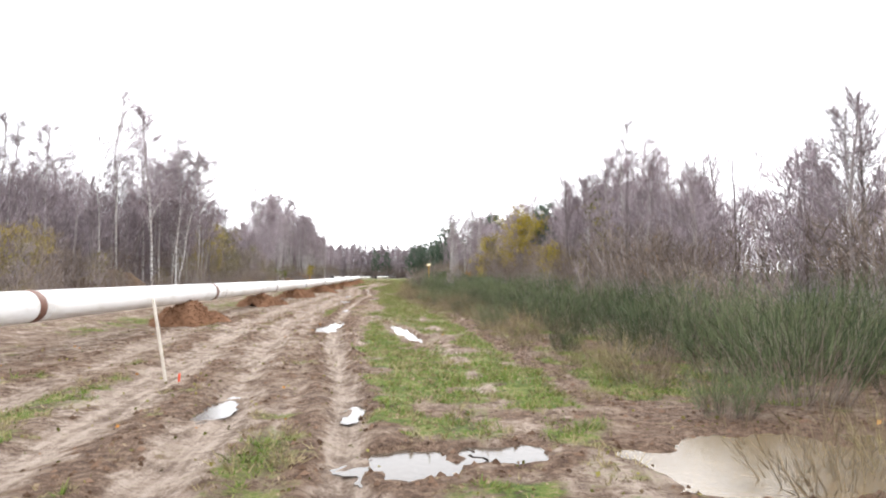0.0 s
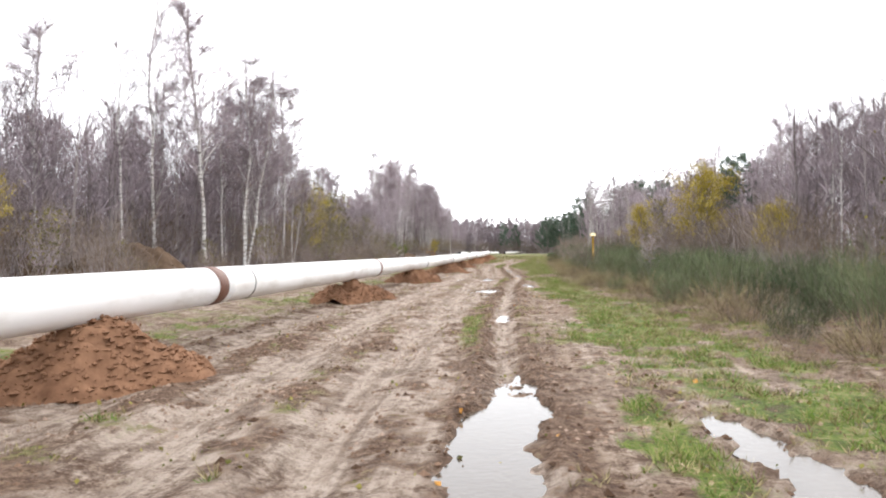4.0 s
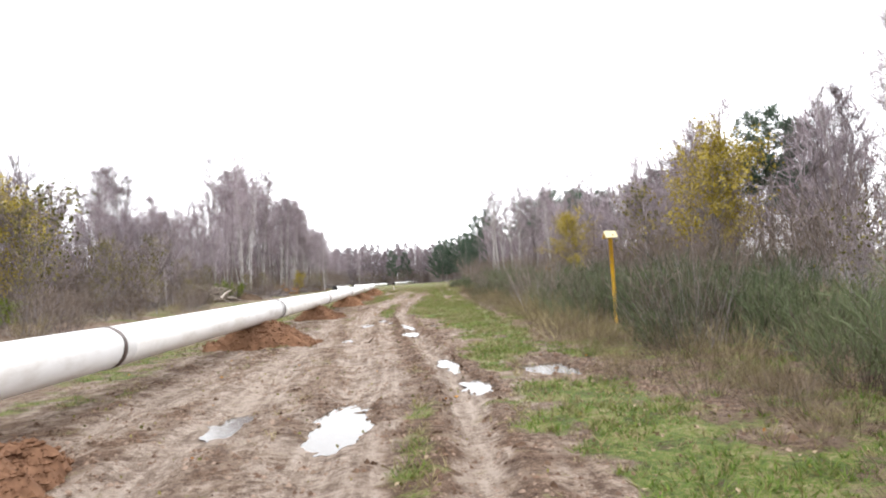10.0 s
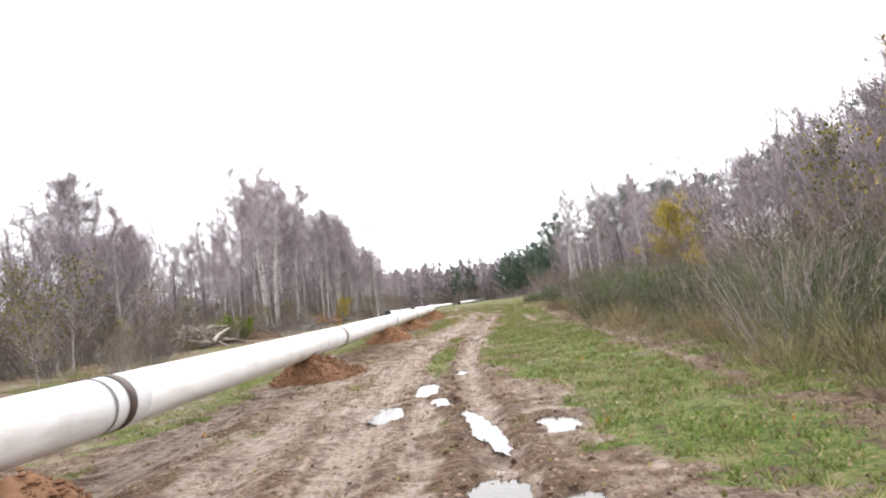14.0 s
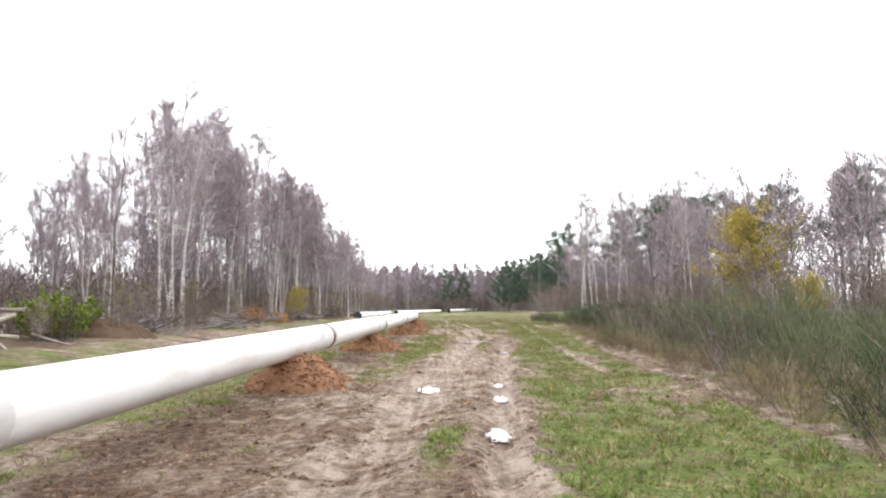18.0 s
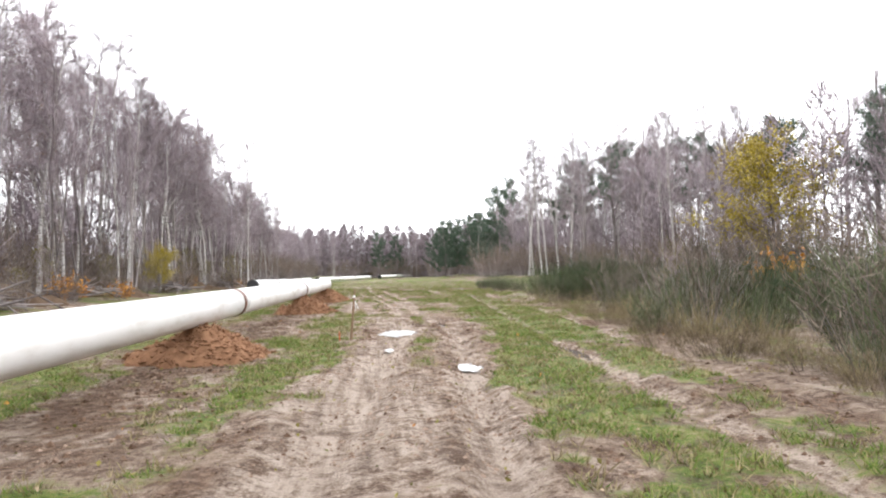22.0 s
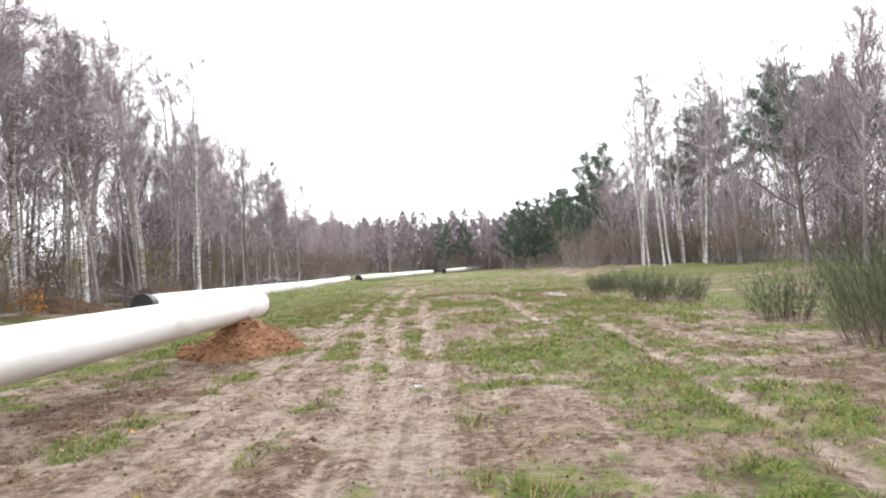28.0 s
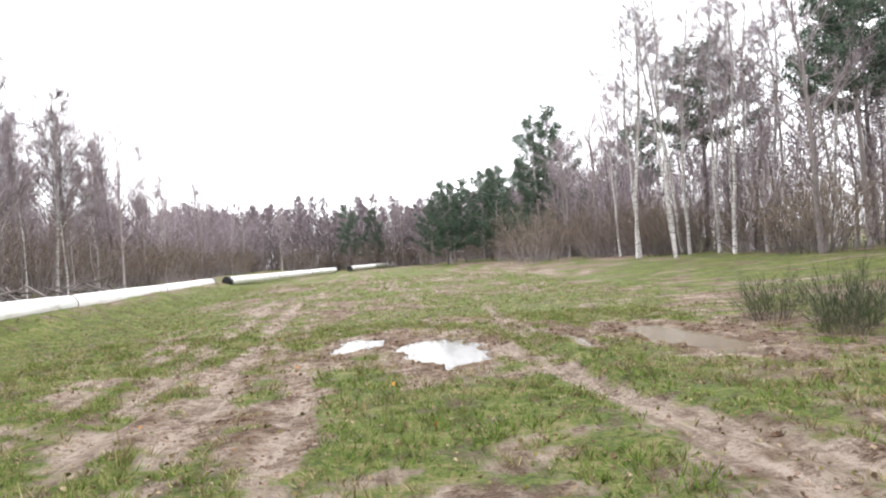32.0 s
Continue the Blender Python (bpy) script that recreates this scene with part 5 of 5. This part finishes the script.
def spots(count, y0, y1, near, deep, heights, side):
    out = []
    for k in range(count):
        y = y0 + (y1 - y0) * (k + roll(0, 1)) / count
        x = float(np.interp(y, *near)) + side * deep * roll(0, 1)
        tall = float(np.interp(y, *heights)) * roll(0.78, 1.08)
        if side < 0 and 66 < y < 175:
            tall = left_cap(x, y) * (roll(0.35, 0.6) if y > 110 else roll(0.6, 0.85))
        out.append((x, y, tall))
    return out


build_deep_wood("depth of a bare brown birch wood beside the pipeline", spots(230, 4, 275, ([0, 100, 140, 275], [-21, -22, -18, -17]), 18, ([0, 44, 58, 68, 118, 126, 160, 172, 210, 275], [6.5, 8.5, 7.5, 5, 5.5, 10.5, 10.5, 8, 8, 9.5]), -1), 1, 560, 0.075)
build_deep_wood("dark brushy wood behind the first birches", spots(70, 22, 68, ([0, 100], [-18, -17]), 7, ([0, 30, 44, 60, 68], [5, 6, 7.5, 7, 4.5]), -1), 4, 420, 0.035)
build_deep_wood("depth of a bare brown wood behind the broom", spots(200, 10, 275, ([0, 60, 100, 150, 190, 275], [17, 18, 20.5, 22, 22, 20]), 18, ([0, 30, 60, 80, 100, 140, 180, 215, 275], [5, 6.5, 7.5, 9, 9.8, 10.4, 12.5, 11, 10.5]), 1), 2, 560, 0.075)
build_deep_wood("far woodland closing the clearing", [(-60 + 100 * (k + roll(0, 1)) / 150, 268 + 44 * roll(0, 1), roll(9.5, 12.5)) for k in range(150)], 3, 560, 0.2)

# ---- marker post, stakes and loose things ----


def box(s, c, size, turn=0.0, tilt=0.0):
    m = pose(*c, tilt, 0, turn)
    q = [m @ Vector((a * size[0] / 2, b * size[1] / 2, d * size[2] / 2)) for d in (-1, 1) for a, b in ((-1, -1), (1, -1), (1, 1), (-1, 1))]
    s.add([tuple(v) for v in q], [(3, 2, 1, 0), (4, 5, 6, 7), (0, 1, 5, 4), (1, 2, 6, 5), (2, 3, 7, 6), (3, 0, 4, 7)])


def build_marker(x, y):
    z = float(height(x, y))
    root = thing("marker_post", "yellow gas pipeline marker post with pale slanted sign roof", "marker post")
    s = Shape()
    s.tube([(x, y, z - 0.1), (x, y, z + 1.2), (x, y, z + 2.5)], [0.052, 0.055, 0.062], 12)
    part("post", s, M_POST, root, smooth=True)
    s = Shape()
    box(s, (x, y - 0.06, z + 2.58), (0.36, 0.03, 0.24), 8, -38)
    plate = part("sign_plate", s, M_PLATE, root, "pale yellow slanted plate")
    s = Shape()
    box(s, (x, y + 0.1, z + 2.58), (0.36, 0.03, 0.24), 8, 38)
    part("rear_plate", s, M_POST, root)
    for dx in (-0.06, 0.06):
        s = Shape()
        box(s, (x + dx, y - 0.085, z + 2.56), (0.025, 0.012, 0.07), 8, -38)
        part("sign_mark", s, M_BLACK, plate, "small dark mark on the plate")


build_marker(4.25, 69.6)


def build_stake(foot, top, r, material, label, band=None):
    root = thing("survey_stake", label, "stake", "survey stakes")
    f, t = np.array(foot, float), np.array(top, float)
    f[2] = float(height(f[0], f[1])) - 0.08
    s = Shape()
    s.tube([f, (f + t) / 2, t - (t - f) * 0.01, t], [r, r, r, r * 0.7], 5)
    part("stick", s, material, root)
    if band:
        s = Shape()
        d = t - f
        s.tube([f + d * 0.84, f + d * 0.885], [r * 1.25] * 2, 6)
        s.spikes([f + d * 0.8] * 3, [(0.5, -0.2, -1), (-0.3, 0.1, -1), (0.2, 0.3, -1.2)], 0.3, 0.02)
        part("ribbon", s, band, root, "tied marking ribbon")


build_stake((-3.63, 12.7, 0), (-3.82, 12.6, 1.34), 0.028, M_STAKE, "whitewashed wooden survey stake leaning beside the track")
build_stake((-3.3, 12.2, 0), (-3.28, 12.2, 0.16), 0.018, M_TAPE, "short peg painted red in the grass")
build_stake((-2.3, 116.8, 0), (-2.18, 116.95, 1.2), 0.026, M_WOOD, "brown wooden survey stake with a white ribbon", M_WHITE)
build_stake((-2.55, 116.6, 0), (-2.55, 116.6, 0.22), 0.01, M_TAPE, "short orange-red peg beside the stake")
build_stake((-11.0, 168.4, 0), (-11.0, 168.4, 0.95), 0.03, M_WOOD, "dark stake beside the laid pipe")


def build_end_ring(x, y):
    root = thing("pipe_end_cap", "black plastic pipe end cap lying on the ground", "pipe cap")
    z = float(height(x, y))
    s = Shape()
    n = 36
    t = np.arange(n) * 2 * np.pi / n
    rings = [(0.37, 0.0), (0.385, 0.11), (0.36, 0.12), (0.345, 0.03), (0.0, 0.025)]
    pts = np.concatenate([np.stack([x + r * np.cos(t), y + r * np.sin(t), np.full(n, z + h + 0.02)], -1) for r, h in rings])
    s.add(pts, [(a * n + k, a * n + (k + 1) % n, (a + 1) * n + (k + 1) % n, (a + 1) * n + k) for a in range(4) for k in range(n)])
    part("shell", s, M_BLACK, root, smooth=True)


build_end_ring(-6.45, 147.0)


def build_logs(x, y, count, long, wide, high, seed, material, label, name="log_pile", thin=0.07):
    rng_ = np.random.default_rng(seed)
    root = thing(name, label, "log pile" if name == "log_pile" else "brushwood", "wood piles")
    z = float(height(x, y))
    for k in range(count):
        lift = rng_.uniform(0, 1)
        c = np.array([x + rng_.normal(0, wide * (1 - lift) * 0.5), y + rng_.normal(0, wide * 0.45), z + 0.06 + lift * high * 0.9])
        a = rng_.normal(0.2, 0.9)
        d = np.array([math.cos(a), math.sin(a), rng_.normal(0, 0.26)]) * long * rng_.uniform(0.3, 0.6)
        s = Shape()
        r = thin * rng_.uniform(0.5, 1.3)
        s.tube([c - d, c + rng_.normal(0, 0.05, 3), c + d], [r, r * 0.95, r * 0.75], 7)
        part("log" if name == "log_pile" else "branch", s, material, root, smooth=True)


def build_leaning(x, y, count, seed):
    """Thin bent branches that lie side by side down the bank."""
    rng_ = np.random.default_rng(seed)
    root = thing("brushwood_pile", "pale broken branches leaning down from the broom", "brushwood", "wood piles")
    z = float(height(x, y))
    for k in range(count):
        o = rng_.normal(0, 0.22, 2)
        low = np.array([x - 0.15 + o[0], y - 0.75 + o[1], z + 0.03 + rng_.uniform(0, 0.05)])
        high = np.array([x - 0.25 + 1.4 * o[0], y + 0.35 + o[1], z + rng_.uniform(0.25, 0.75)])
        mid = (low + high) / 2 + np.array([rng_.normal(0, 0.12), 0.1, rng_.uniform(-0.12, 0.02)])
        s = Shape()
        r = rng_.uniform(0.004, 0.009)
        s.tube([low, mid, high, high + rng_.normal(0, 0.15, 3)], [r, r * 0.9, r * 0.6, r * 0.3], 6)
        part("branch", s, M_STRAW, root, smooth=True)


build_logs(-15.9, 104.4, 60, 2.0, 2.1, 1.1, 5, M_LOG, "heap of pale cut birch logs and poles at the wood edge")
for k, (x, y) in enumerate([(-14.9, 115.5), (-14.6, 132.0), (-13.6, 156.0), (-13.4, 176.0), (-14.5, 186.0), (-14.2, 124.0), (-13.8, 143.0)]):
    build_logs(x, y, 22, 2.2, 2.2, 0.55, 40 + k, M_BARK, "low heap of dark cut branches at the wood edge", "brushwood_pile", 0.04)
for k, (x, y, w, h) in enumerate([(-16.2, 44.6, 2.4, 1.25), (-19.5, 43.0, 2.2, 0.8), (-15.6, 137.0, 2.4, 0.8), (-15.5, 127.0, 2.2, 0.7), (-15.2, 112.0, 2.2, 0.7), (-14.5, 159.0, 2.2, 0.6), (-14.6, 168.0, 2.2, 0.6), (-14.8, 152.0, 2.0, 0.5)]):
    build_spoil(x, y, w, w * 0.8, h, 300 + k, "low heap of brown topsoil with roots at the wood edge", M_HEAP, "soil_heap", "soil heap", 60, "soil heaps")
build_logs(-2.85, 69.8, 1, 1.5, 0.02, 0.0, 77, M_WOOD, "brown stick lying across the track", "fallen_stick", 0.022)
build_leaning(1.75, 66.5, 9, 78)
build_logs(0.6, 97.6, 3, 0.4, 0.15, 0.08, 79, M_WOOD, "small fallen branch on the grass", "fallen_stick", 0.015)


# ---- grass, leaf litter and clods ----
def scatter(count, x0, x1, y0, y1, rng_):
    x, y = rng_.uniform(x0, x1, count), y0 + (y1 - y0) * rng_.uniform(0, 1, count)
    return x, y


def build_grass():
    r_ = np.random.default_rng(3)
    for material, name, label, count, keep, blades, lo, hi in ((M_GRASS, "grass", "wet green grass growing in uneven tufts", 230000, 0.4, 5, 0.04, 0.1), (M_STRAW, "dry_grass", "yellowed dead grass between the green", 110000, 0.2, 4, 0.04, 0.11)):
        near = r_.uniform(0, 1, count) < 0.72
        x = np.where(near, r_.uniform(-7, 6, count), r_.uniform(-12, 12, count))
        y = np.where(near, r_.uniform(6, 165, count), r_.uniform(4, 205, count))
        g = cover(x, y)[0]
        clump = fbm(x, y, 1.6, 91 if name == "grass" else 97, 2)
        knot = fbm(x, y, 5.0, 95, 2)
        ok = (g > keep) & (clump > 0.36) & (knot > 0.33) & (x < np.interp(y, BROOM_Y, BROOM_X) + 2.5)
        x, y, clump, knot = (np.repeat(v[ok], blades) for v in (x, y, clump, knot))
        n = len(x)
        d = r_.normal(0, 0.6, (n, 3))
        d[:, 2] = 0.85
        x, y = x + d[:, 0] * 0.03, y + d[:, 1] * 0.03
        s = Shape()
        s.ribbons(np.stack([x, y, height(x, y) - 0.01], -1), d, r_.uniform(lo, hi, n) * (0.55 + 1.9 * (clump - 0.36) + 1.6 * (knot - 0.33)), 0.014)
        ob = new(name, s.mesh(name, material))
        tagged(ob, label, "grass", kind="stuff")


build_grass()


def build_litter():
    r_ = np.random.default_rng(4)
    for material, name, label, count, z in ((M_OLIVE, "fallen_leaves", "scattered yellow and tan fallen birch leaves", 9000, 0.045), (M_ORANGE, "fallen_leaves", "few bright orange fallen leaves", 350, 0.055)):
        x, y = scatter(count, -8, 7, 5, 170, r_)
        s = Shape()
        s.leaves(np.stack([x, y, height(x, y) + 0.02], -1), z, r_, 0.0)
        tagged(new(name, s.mesh(name, material)), label, "leaf litter", kind="stuff")
    x, y = scatter(80000, -9, 8, 5, 178, r_)
    g = cover(x, y)[0]
    ok = (fbm(x, y, 0.5, 63, 3) + 0.55 * g + 0.12 * step(112, 140, y) > r_.uniform(0.55, 1.0, len(x))) & (g > 0.05)
    x, y = x[ok], y[ok]
    s = Shape()
    s.leaves(np.stack([x, y, height(x, y) + 0.025], -1), 0.042, r_, 0.1)
    tagged(new("leaf_litter", s.mesh("leaf_litter", M_LITTER)), "brown and tan dead leaves trodden into the turf", "leaf litter", kind="stuff")
    x, y = scatter(150000, -8, 6, 4, 172, r_)
    g, c = cover(x, y)[:2]
    ok = (c > 0.42) & (g < 0.25)
    x, y = x[ok], y[ok]
    s = Shape()
    s.lumps(np.stack([x, y, height(x, y)], -1), 0.010 + 0.045 * r_.uniform(0, 1, len(x)) ** 3, r_)
    x, y = scatter(120000, -6.5, 2.5, 24, 168, r_)
    g = cover(x, y)[0]
    ok = (g < 0.3) & (fbm(x, y, 1.3, 71, 3) > 0.47)
    x, y = x[ok], y[ok]
    q = Shape()
    q.lumps(np.stack([x, y, height(x, y)], -1), 0.010 + 0.03 * r_.uniform(0, 1, len(x)) ** 3, r_)
    tagged(new("soil_crumbs", q.mesh("soil_crumbs", M_CRUMB)), "small reddish sandy crumbs strewn over the track", "earth", kind="stuff")
    tagged(new("earth_clods", s.mesh("earth_clods", M_CLOD)), "dark wet clods thrown up beside the ruts", "earth", kind="stuff")


build_litter()
